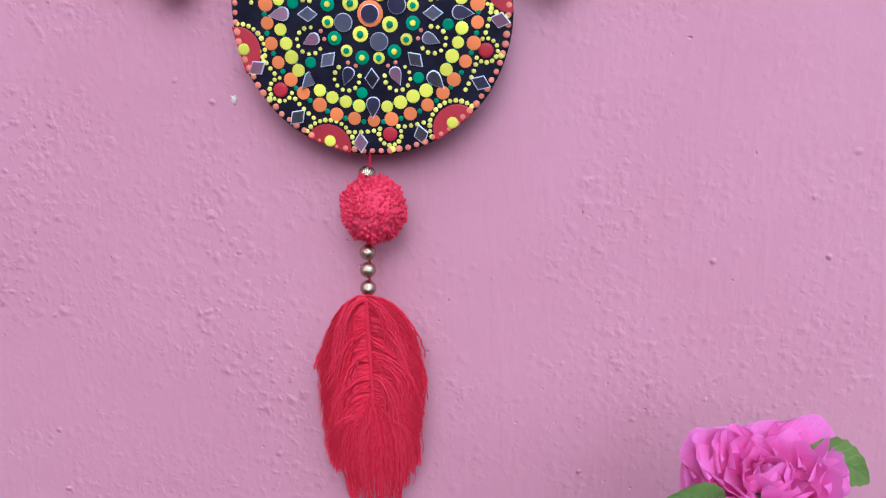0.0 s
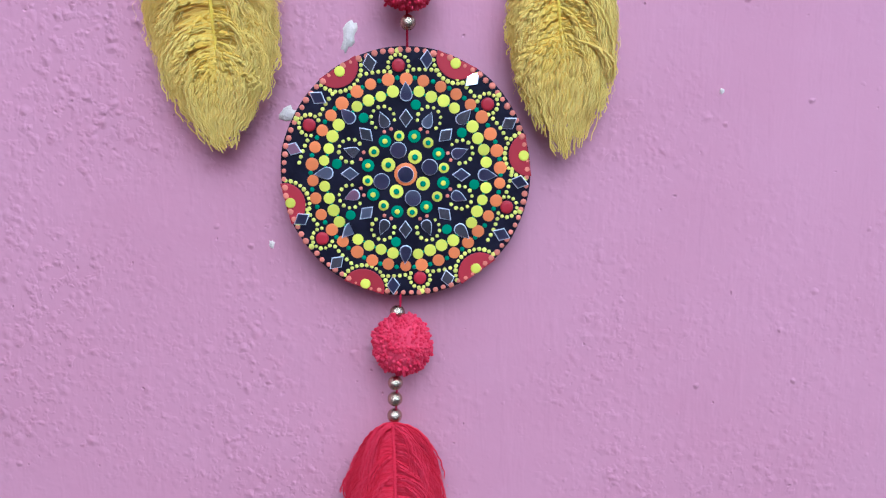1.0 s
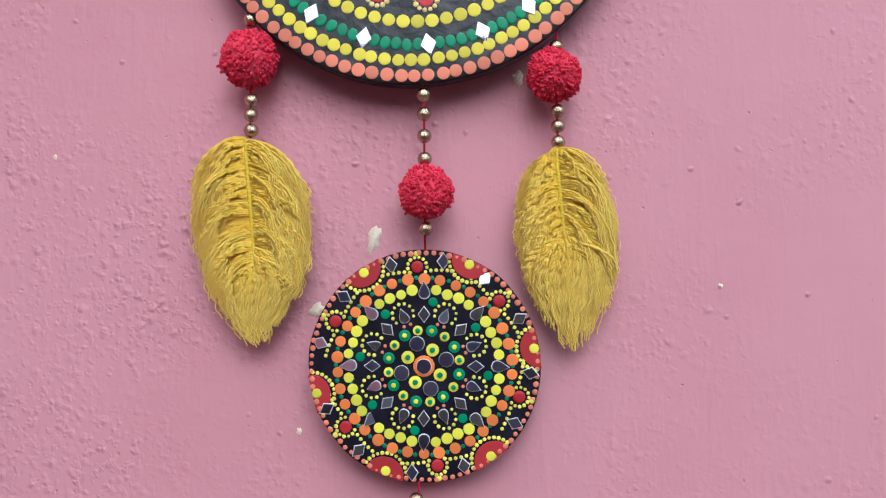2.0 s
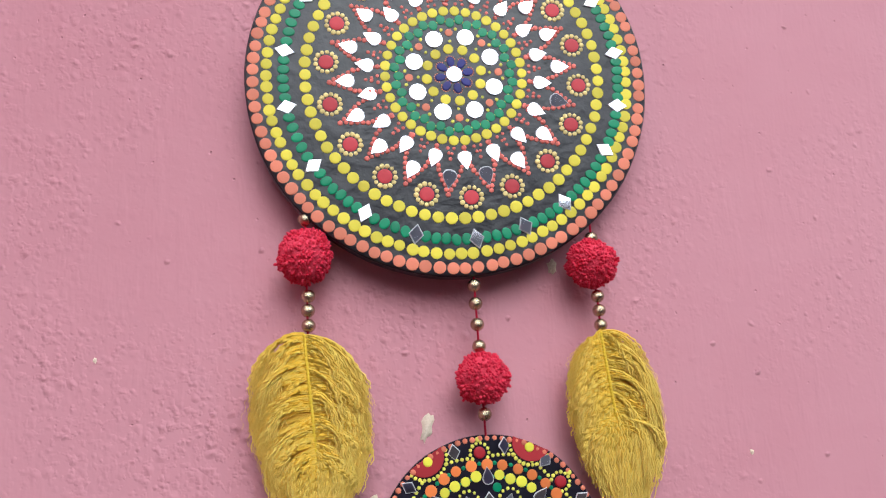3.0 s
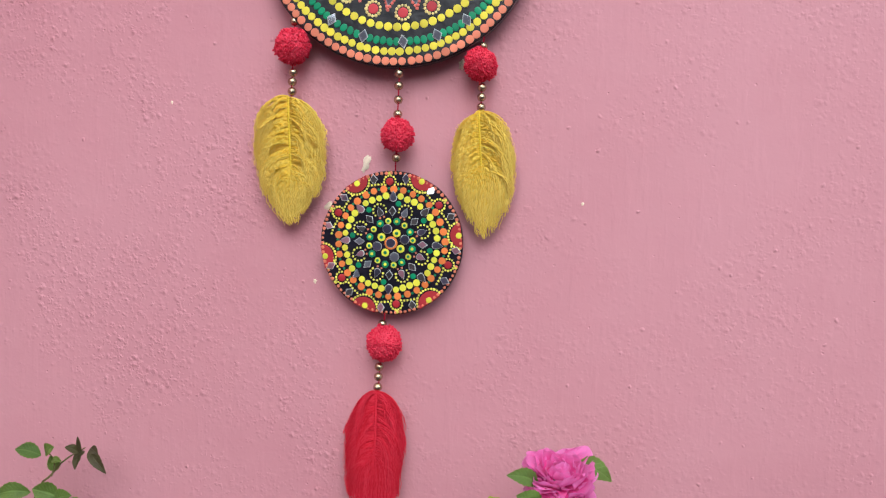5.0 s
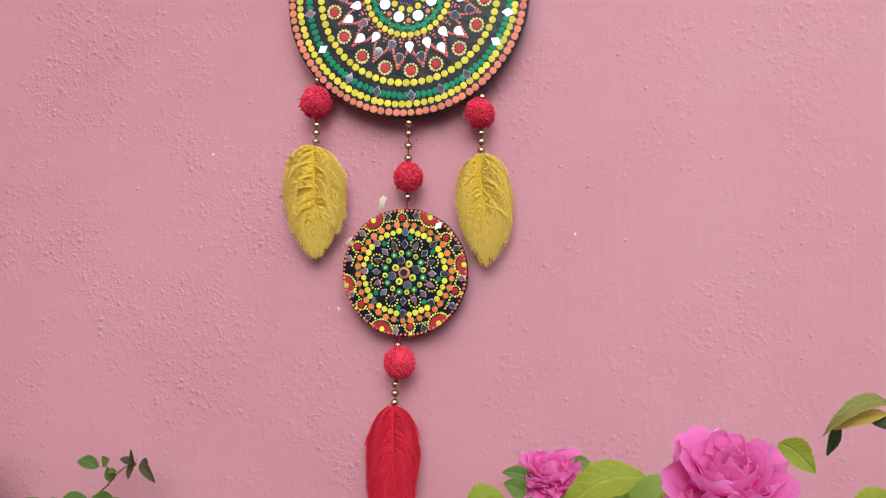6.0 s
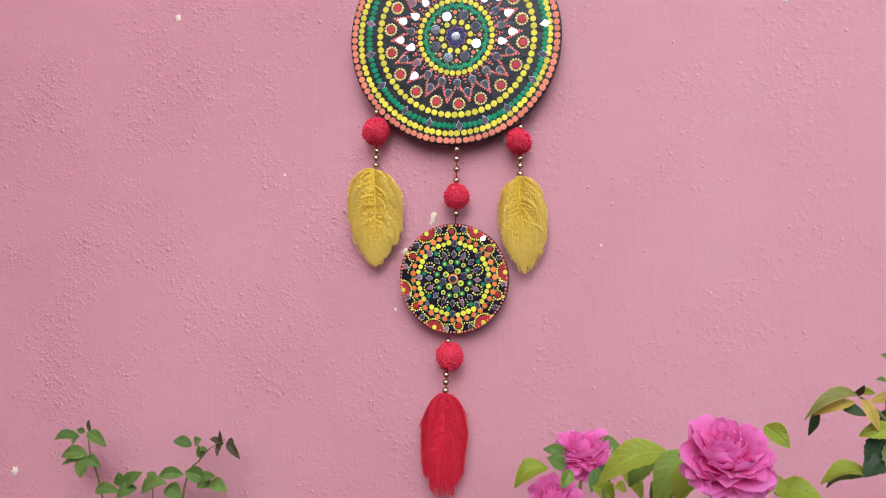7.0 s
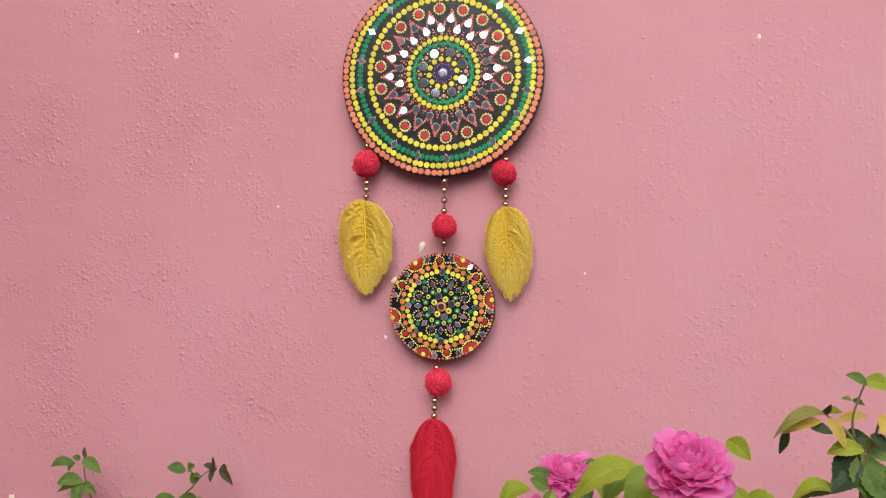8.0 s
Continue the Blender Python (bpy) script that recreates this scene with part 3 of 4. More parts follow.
# ---- yarn feathers ----
def feather(name, x0, z0, x1, z1, left, right, material, cord, seed, shape, crimp=0.0007, end=0.66, fine=1.0, label=""):
    """A feather of combed yarn: a stitched cord, locks of crimped strands that leave it on both sides and
    fall over one another, and a fan of strands at the foot. It hangs from (x0, z0) to (x1, z1);
    left and right are its widest half widths; the cord ends at the share end of its length."""
    r = random.Random(seed)
    top = Vector((x0, FACE + 0.008, z0 - BASE))
    low = Vector((x1, FACE + 0.011, z1 - BASE))
    axis = low - top
    n = 26

    def outline(s, side):
        w = left if side < 0 else right
        for (s0, w0), (s1, w1) in zip(shape, shape[1:]):
            if s <= s1:
                return w * (w0 + (w1 - w0) * (s - s0) / (s1 - s0))
        return w * shape[-1][1]

    def point(s, across, depth):
        p = top + axis * s
        return Vector((p.x + across, p.y - depth, p.z))

    def sway(s):
        return 0.0012 * math.sin(5 * s + seed)

    knots = [end * i / 89 for i in range(90)]
    line = [point(s, sway(s), 0.0068 + 0.0010 * math.sin(7 * s)) for s in knots]
    body = place(name, mesh("cord", *tube(line, [0.0010 + 0.0005 * (i % 3 == 1) for i in range(90)], 8), cord), None, hanging, label)
    rows, cols = 24, 9
    core = []
    for i in range(rows):
        s = 0.02 + 0.78 * i / (rows - 1)
        for j in range(cols):
            u = 2 * j / (cols - 1) - 1
            edge = 0.74 + 0.14 * noise.noise(Vector((s * 12, u * 3, seed)))
            core.append(point(s, u * edge * outline(s, -1 if u < 0 else 1), 0.0012 + 0.0042 * (1 - u * u) + 0.0012 * noise.noise(Vector((s * 18, u * 6, seed)))))
    quads = [(i * cols + j, i * cols + j + 1, (i + 1) * cols + j + 1, (i + 1) * cols + j) for i in range(rows - 1) for j in range(cols - 1)]
    place("yarn_core", mesh("yarn_core", core, quads, material), None, body)

    def curve(p, t):
        q = 1 - t
        return [q * q * q * a + 3 * q * q * t * b + 3 * q * t * t * c + t * t * t * e for a, b, c, e in zip(*p)]

    def lock(store, along, s0, drop, side, reach, deep, count, fat, loose):
        """A lock of strands: each runs out from the cord, turns and hangs; across, share, depth."""
        s1 = min(s0 + drop, 1.0)
        tip = reach * min(outline(s1, side) / max(outline(min(1.0, s0 + 0.45 * drop), side), 1e-4), 1.05)
        rise = r.uniform(-0.045, 0.04)
        ph, amp = r.uniform(0, 6.28), crimp * r.uniform(0.7, 1.4)
        for _ in range(round(count / fine ** 1.5)):
            ds, dr = r.gauss(0, 0.0065), r.gauss(0, 0.0013) * loose
            cut = r.uniform(0.80, 1.06)
            dd = r.gauss(0, 0.00045)
            p = ((0.0, s0 + ds, 0.0062 + 0.3 * dd),
                 (0.62 * reach + dr * 0.3, s0 + ds - rise, deep + 0.0042 + dd),
                 (1.02 * reach + dr, s0 + ds + 0.34 * drop, deep + 0.0025 + dd),
                 (tip + 1.3 * dr, s0 + ds + drop * cut, deep - 0.0006 + dd))
            f = r.uniform(0.8, 1.25) * fat * fine
            own = ph + r.gauss(0, 0.5)
            pts = []
            for k in range(n):
                t = k / (n - 1)
                x, s, d = curve(p, t)
                wave = amp * math.sin(own + 44 * t) * min(1, 2.5 * t)
                lift = 0.6 * amp * math.cos(own + 39 * t)
                pts.append(point(s + wave * 3.0 * (1 - t), side * x + sway(s) * (1 - t) + wave * t, max(d, 0.0005) + lift))
            add(store, tube(pts, [f * (1.0 - 0.45 * (k / (n - 1)) ** 3) for k in range(n)], 3, close=False))
            along.extend(k / (n - 1) for k in range(n) for _ in range(3))

    def layer(locks):
        store, along = ([], []), []
        for one in locks:
            lock(store, along, *one)
        me = mesh("strands", store[0], store[1], material)
        me.attributes.new("along", "FLOAT", "POINT").data.foreach_set("value", along)
        tagged(place("combed_yarn", me, None, body, "combed wavy yarn strands"), kind="stuff")

    back, front, over, fan, hairs = [], [], [], [], []
    for side in (-1, 1):
        for i in range(15):
            s0 = 0.015 + (end - 0.02) * (i + r.uniform(-0.3, 0.3)) / 15
            s0 = max(0.004, s0)
            drop = r.uniform(0.20, 0.34)
            mid = outline(min(1, s0 + 0.45 * drop), side)
            back.append((s0, drop, side, mid * r.uniform(0.86, 1.07), 0.0012 + r.uniform(0, 0.0016), 22, 0.00086, 1.2))
        for i in range(19):
            s0 = max(0.003, 0.01 + (end - 0.01) * (i + r.uniform(-0.35, 0.35)) / 19)
            drop = r.uniform(0.12, 0.36) * (1.15 - 0.4 * i / 19)
            mid = outline(min(1, s0 + 0.45 * drop), side)
            front.append((s0, drop, side, mid * r.uniform(0.55, 1.0), r.choice((0.0030, 0.0042, 0.0054)) + r.uniform(-0.0006, 0.0006), 13, 0.00084, 1.0))
        for i in range(5):
            s0 = (0.01, 0.14, 0.28, 0.42, 0.56)[i] * end / 0.66 + r.uniform(-0.008, 0.03)
            drop = r.uniform(0.22, 0.40)
            mid = outline(min(1, s0 + 0.45 * drop), side)
            over.append((s0, drop, side, mid * r.uniform(0.45, 0.92), 0.0050 + r.uniform(0, 0.0022), 15, 0.00084, 1.5))
        for i in range(9):
            s0 = end - 0.12 + 0.12 * r.random()
            drop = (1.0 - s0) * r.uniform(0.72, 1.0)
            share = (i + r.uniform(0.0, 0.9)) / 9
            wide = outline(min(1, s0 + 0.45 * drop), side) * share
            fan.append((s0, drop, side, wide, 0.0022 + 0.0035 * (1 - share) * r.random(), 13, 0.00084, 1.2))
        for i in range(80):
            s0 = r.uniform(0.02, end)
            drop = r.uniform(0.15, 0.3)
            hairs.append((s0, drop, side, outline(min(1, s0 + 0.45 * drop), side) * r.uniform(0.98, 1.05), 0.001 + r.uniform(0, 0.004), 3, 0.00018, 1.3))
    layer(back)
    layer(front)
    layer(over)
    layer(fan)
    layer(hairs)
    return body


LEAFY = [(0.0, 0.34), (0.05, 0.64), (0.14, 0.86), (0.30, 0.99), (0.45, 1.0), (0.60, 0.92), (0.75, 0.72), (0.88, 0.42), (0.96, 0.22), (1.0, 0.12)]
LEANING = [(0.0, 0.36), (0.06, 0.66), (0.16, 0.88), (0.32, 1.0), (0.55, 0.98), (0.72, 0.84), (0.85, 0.62), (0.94, 0.38), (1.0, 0.18)]
BLUNT = [(0.0, 0.30), (0.05, 0.58), (0.14, 0.84), (0.28, 0.98), (0.48, 1.0), (0.66, 0.92), (0.82, 0.80), (0.93, 0.62), (1.0, 0.42)]
feather("feather_tassel", -0.1195, 1.4100, -0.1160, 1.2680, 0.0395, 0.0375, GOLD, SPINE, 11, LEAFY, 0.0011, 0.68, 0.92, label="wide golden yellow yarn feather with ragged tip")
feather("feather_tassel", 0.0935, 1.3985, 0.1015, 1.2625, 0.0285, 0.0330, GOLD, SPINE, 23, LEANING, 0.0012, 0.52, 0.88, label="narrow golden yellow yarn feather with frayed side")
feather("feather_tassel", -0.0105, 1.0850, -0.0135, 0.9330, 0.0305, 0.0310, SCARLET, SCARLET, 31, BLUNT, 0.0005, 0.56, 0.72, label="scarlet red yarn feather below the small disc")


# ---- paint chips on the wall ----
def chip(x, z, w, h, seed, lean=0.0):
    """A shallow scab of bare plaster where the paint came off."""
    r = random.Random(seed)
    n = 16
    rim = []
    for k in range(n):
        t = 2 * math.pi * k / n
        s = 1 + r.uniform(-0.3, 0.25)
        a, b = 0.5 * w * s * math.cos(t), 0.5 * h * s * math.sin(t)
        rim.append((a + lean * b, b))
    verts = [(a, 0.0005, b) for a, b in rim] + [(a * 0.9, -0.0009, b * 0.92) for a, b in rim] + [(0, -0.0011, 0)]
    faces = [(k, (k + 1) % n, n + (k + 1) % n, n + k) for k in range(n)] + [(n + k, n + (k + 1) % n, 2 * n) for k in range(n)]
    ob = place("paint_chip", mesh("paint_chip", verts, faces, CHIP), None, None, "", pose(x, 0, z))
    tagged(ob, "small patch of bare whitish plaster on the pink wall", "paint chip", "chips in the wall paint")


chip(-0.0365, 1.340, 0.0095, 0.0215, 1, 0.22)
chip(-0.0780, 1.2900, 0.0115, 0.0105, 2, 0.4)
chip(0.0690, 1.4540, 0.0085, 0.0120, 3)
chip(-0.447, 1.6500, 0.0085, 0.0130, 4, 0.2)
chip(0.453, 1.6430, 0.0055, 0.0080, 5)
chip(0.209, 1.3030, 0.0030, 0.0042, 6)
chip(-0.269, 1.4040, 0.0032, 0.0045, 7)
chip(-0.092, 1.2030, 0.0040, 0.0062, 8)
chip(-0.731, 0.9200, 0.0140, 0.0170, 9, 0.3)
chip(-0.515, 1.6930, 0.0035, 0.0045, 10)


# ---- plants ----
def stem(points, r0, r1, parent, name="stem"):
    pts = [Vector(p) for p in points]
    line = []
    for i in range(len(pts) - 1):
        a, b = pts[max(i - 1, 0)], pts[i]
        c, e = pts[i + 1], pts[min(i + 2, len(pts) - 1)]
        for k in range(5):
            t = k / 5
            line.append(0.5 * (2 * b + (c - a) * t + (2 * a - 5 * b + 4 * c - e) * t * t + (3 * b - a - 3 * c + e) * t ** 3))
    line.append(pts[-1])
    n = len(line)
    return place(name, mesh(name, *tube(line, [r0 + (r1 - r0) * i / (n - 1) for i in range(n)], 8), STEM), None, parent)


def leaf(base, tip, width, material, parent, arch=0.15, face=(0, -0.85, 0.5), seed=0, fold=0.38):
    """A pointed leaf with a folded midrib, toothed edge, thin body and short stalk."""
    r = random.Random(seed)
    a, b = Vector(base), Vector(tip)
    long = (b - a).length
    way = (b - a).normalized()
    n = (Vector(face) + Vector((r.uniform(-0.3, 0.3), 0, r.uniform(-0.3, 0.3)))).normalized()
    n = (n - way * n.dot(way)).normalized()
    side = way.cross(n).normalized()
    rows, cols = 15, 9
    verts, faces = [], []
    curl = r.uniform(-0.12, 0.12)
    for lift in (0.0, -0.0003):
        for i in range(rows):
            v = i / (rows - 1)
            w = 0.5 * width * (math.sin(math.pi * v ** 0.82) ** 0.8 if 0 < v < 1 else 0.03)
            w *= 1 + (0.05 if i % 2 else -0.05)
            mid = a + (b - a) * v + n * (arch * long * 4 * v * (1 - v)) * 0.6 + Vector((0, 0, arch * long * 1.6 * v * (1 - v)))
            for j in range(cols):
                u = 2 * j / (cols - 1) - 1
                up = fold * w * abs(u) ** 1.3 + 0.10 * w * math.sin(9 * v + 3 * u + seed) * abs(u) + curl * w * u
                verts.append(mid + side * (w * u) + n * (up + lift))
    k = rows * cols
    for i in range(rows - 1):
        for j in range(cols - 1):
            p = i * cols + j
            faces.append((p, p + 1, p + cols + 1, p + cols))
            faces.append((k + p, k + p + cols, k + p + cols + 1, k + p + 1))
    me = mesh("leaf", verts, faces, material)
    me.attributes.new("along", "FLOAT", "POINT").data.foreach_set("value", [i / (rows - 1) for _ in range(2) for i in range(rows) for j in range(cols)])
    me.attributes.new("across", "FLOAT", "POINT").data.foreach_set("value", [abs(2 * j / (cols - 1) - 1) for _ in range(2) for i in range(rows) for j in range(cols)])
    return place("leaf", me, None, parent)


def petal_mesh(seed, wide, curl):
    """A cupped rose petal that rises along +z from the origin, its inner side towards -x; one unit long."""
    r = random.Random(seed)
    rows, cols = 11, 11
    verts, faces = [], []
    notch, twist = r.uniform(0.0, 0.04), r.uniform(-0.07, 0.07)
    for i in range(rows):
        v = i / (rows - 1)
        w = wide * (0.14 + 0.86 * math.sin(0.5 * math.pi * min(1, v / 0.62)) ** 1.15)
        for j in range(cols):
            u = 2 * j / (cols - 1) - 1
            ruff = 0.045 * math.sin(4.6 * u + seed * 1.7) * v ** 3 + 0.02 * math.sin(9 * u + seed) * v ** 6
            x = 0.26 * math.sin(math.pi * 0.8 * v) - 0.30 * u * u * wide * v + curl * max(0, v - 0.62) ** 2 * 2.8 + ruff + twist * u * v
            round_top = 0.42 * abs(u) ** 2.6 * v * v
            z = v * (1 - round_top) - notch * max(0, 1 - abs(u) * 3.0) * v ** 8 + 0.02 * math.sin(6 * u + seed) * v ** 4
            verts.append((x, w * u * (1 - 0.18 * max(0, v - 0.8) * 5 * abs(u)), z))
    for i in range(rows - 1):
        for j in range(cols - 1):
            p = i * cols + j
            faces.append((p, p + 1, p + cols + 1, p + cols))
    me = mesh("petal", verts, faces, PETAL)
    me.attributes.new("along", "FLOAT", "POINT").data.foreach_set("value", [i / (rows - 1) for i in range(rows) for j in range(cols)])
    return me


PETALS = [petal_mesh(s, w, c) for s, w, c in ((1, 0.54, 0.28), (2, 0.48, 0.15), (3, 0.58, 0.38), (4, 0.44, -0.05), (5, 0.50, 0.10), (6, 0.56, 0.22), (7, 0.47, 0.30))]


def rose(parent, centre, radius, axis, seed, tight=1.0):
    """An open old-fashioned rose: rings of petals round a crown of stamens."""
    r = random.Random(seed)
    up = Vector(axis).normalized()
    m = Matrix.Translation(Vector(centre) - up * radius * 0.45) @ up.to_track_quat("Z", "Y").to_matrix().to_4x4()
    bm = bmesh.new()
    bmesh.ops.create_cone(bm, cap_ends=True, segments=10, radius1=radius * 0.10, radius2=radius * 0.22, depth=radius * 0.34)
    body = part("rose", bm, STEM, parent, "open pink rose with many ruffled petals")
    body.matrix_basis = m
    rings = [(8, 119, 0.93, 0.05), (9, 105, 1.0, 0.07), (10, 91, 0.99, 0.10), (11, 77, 0.92, 0.13), (11, 64, 0.84, 0.16), (11, 51, 0.76, 0.18), (11, 38, 0.68, 0.17), (10, 26, 0.62, 0.14), (9, 14, 0.58, 0.10), (7, 3, 0.55, 0.06), (5, -9, 0.52, 0.03)]
    for n, lean, size, off in rings:
        start = r.uniform(0, 360)
        for k in range(n):
            a = radians(start + 360 * k / n + r.uniform(-18, 18))
            th = radians((lean + r.gauss(0, 11)) * tight)
            s = radius * size * r.uniform(0.82, 1.10)
            pm = Matrix.Translation((0, 0, radius * 0.10)) @ Matrix.Rotation(a, 4, "Z") @ Matrix.Translation((radius * off, 0, 0)) @ Matrix.Rotation(th, 4, "Y") @ Matrix.Rotation(r.uniform(-0.4, 0.4), 4, "Z") @ Matrix.Diagonal((s, s * r.uniform(0.70, 1.05), s, 1))
            place("petal", r.choice(PETALS), None, body, "", pm)
    store = ([], [])
    for k in range(14):
        a, q = r.uniform(0, 6.28), r.uniform(0, 0.11) * radius
        h = radius * r.uniform(0.34, 0.44)
        p, t = Vector((q * math.cos(a), q * math.sin(a), radius * 0.1)), Vector((1.9 * q * math.cos(a), 1.9 * q * math.sin(a), h))
        add(store, tube([p, (p + t) / 2, t * 0.98, t], [radius * 0.012, radius * 0.012, radius * 0.03, radius * 0.02], 5))
    place("stamen_cluster", mesh("stamens", store[0], store[1], STAMEN), None, body, "golden stamens")
    return body


def rose_bush():
    b = new("rose_bush")
    tagged(b, "green rose bush with open magenta pink roses", "rose bush")
    b.matrix_basis = pose(0.22, -0.42, 0)
    o = Vector((0.22, -0.42, 0))

    def loc(x, y, z):
        return Vector((x, y, z)) - o

    rose(b, loc(0.295, -0.660, 1.179), 0.0310, (0.05, -0.50, 0.86), 3)
    rose(b, loc(0.190, -0.180, 1.059), 0.0350, (-0.05, -0.50, 0.86), 8)
    rose(b, loc(0.160, -0.300, 1.034), 0.0305, (-0.15, -0.45, 0.88), 14)
    stem([(0, 0, -0.02), loc(0.235, -0.47, 0.45), loc(0.27, -0.56, 0.85), loc(0.292, -0.640, 1.158)], 0.007, 0.0022, b)
    stem([(-0.01, 0.01, -0.02), loc(0.20, -0.33, 0.5), loc(0.18, -0.24, 0.85), loc(0.191, -0.17, 1.035)], 0.006, 0.002, b)
    stem([(-0.02, 0, -0.02), loc(0.18, -0.38, 0.5), loc(0.16, -0.32, 0.8), loc(0.168, -0.29, 1.018)], 0.006, 0.002, b)
    stem([loc(0.25, -0.52, 0.7), loc(0.235, -0.5, 0.95), loc(0.215, -0.47, 1.09)], 0.004, 0.0015, b)
    table = [
        (0.268, -0.52, 1.137, 0.210, 1.109, 0.020, 0.30), (0.283, -0.55, 1.147, 0.255, 1.103, 0.021, 0.22),
        (0.227, -0.45, 1.111, 0.250, 1.079, 0.015, 0.15), (0.258, -0.48, 1.125, 0.237, 1.098, 0.017, 0.15),
        (0.284, -0.58, 1.149, 0.268, 1.116, 0.016, 0.20), (0.282, -0.60, 1.152, 0.300, 1.120, 0.018, 0.15),
        (0.286, -0.62, 1.159, 0.303, 1.130, 0.011, 0.20), (0.327, -0.60, 1.180, 0.343, 1.167, 0.012, 0.20),
        (0.156, -0.30, 1.060, 0.120, 1.037, 0.021, 0.30), (0.174, -0.28, 1.057, 0.154, 1.068, 0.015, 0.10),
        (0.211, -0.30, 1.063, 0.203, 1.038, 0.012, 0.10), (0.215, -0.28, 1.062, 0.222, 1.045, 0.013, 0.10),
    ]
    low = [
        (0.334, -0.58, 1.140, 0.344, 1.126, 0.010, 0.10), (0.314, -0.58, 1.120, 0.336, 1.132, 0.014, 0.20),
        (0.342, -0.56, 1.122, 0.376, 1.118, 0.016, 0.25), (0.181, -0.30, 1.060, 0.171, 1.040, 0.012, 0.10),
        (0.237, -0.40, 1.072, 0.226, 1.074, 0.010, 0.10), (0.303, -0.60, 1.127, 0.320, 1.136, 0.013, 0.15),
        (0.255, -0.50, 1.090, 0.285, 1.112, 0.020, 0.20), (0.225, -0.44, 1.070, 0.205, 1.085, 0.016, 0.20),
    ]
    hues = (LEAF_LIGHT, LEAF_FRESH, LEAF_LIGHT, LEAF_FRESH, LEAF_LIGHT, LEAF_DARK, LEAF, LEAF_LIGHT, LEAF_LIGHT, LEAF, LEAF, LEAF_DARK)
    for i, (x, y, z, x1, z1, w, arch) in enumerate(table + low):
        leaf(loc(x, y, z), loc(x1, y - 0.008, z1), 1.2 * w, hues[i % 12], b, arch, seed=i)
    leaf(loc(0.204, -0.165, 1.058), loc(0.240, -0.160, 1.044), 0.020, LEAF, b, 0.2, seed=40)
    leaf(loc(0.172, -0.185, 1.046), loc(0.143, -0.195, 1.054), 0.016, LEAF, b, 0.2, seed=41)
    r = random.Random(5)
    for i in range(95):
        t = r.random()
        cx, cy, cz = 0.155 + 0.16 * t, -0.24 - 0.38 * t, 0.985 + 0.10 * t
        p = (cx + r.gauss(0, 0.03), cy + r.gauss(0, 0.04), cz - abs(r.gauss(0, 0.06)) - 0.012)
        a = r.uniform(0, 6.28)
        long = r.uniform(0.028, 0.055)
        q = (p[0] + long * math.cos(a), p[1] + long * 0.7 * math.sin(a), p[2] + r.uniform(-0.02, 0.014))
        leaf(loc(*p), loc(*q), long * r.uniform(0.45, 0.62), r.choice((LEAF, LEAF, LEAF_LIGHT, LEAF_DARK)), b, r.uniform(0.05, 0.3), (0, -0.5, 0.86), seed=100 + i)
    return b


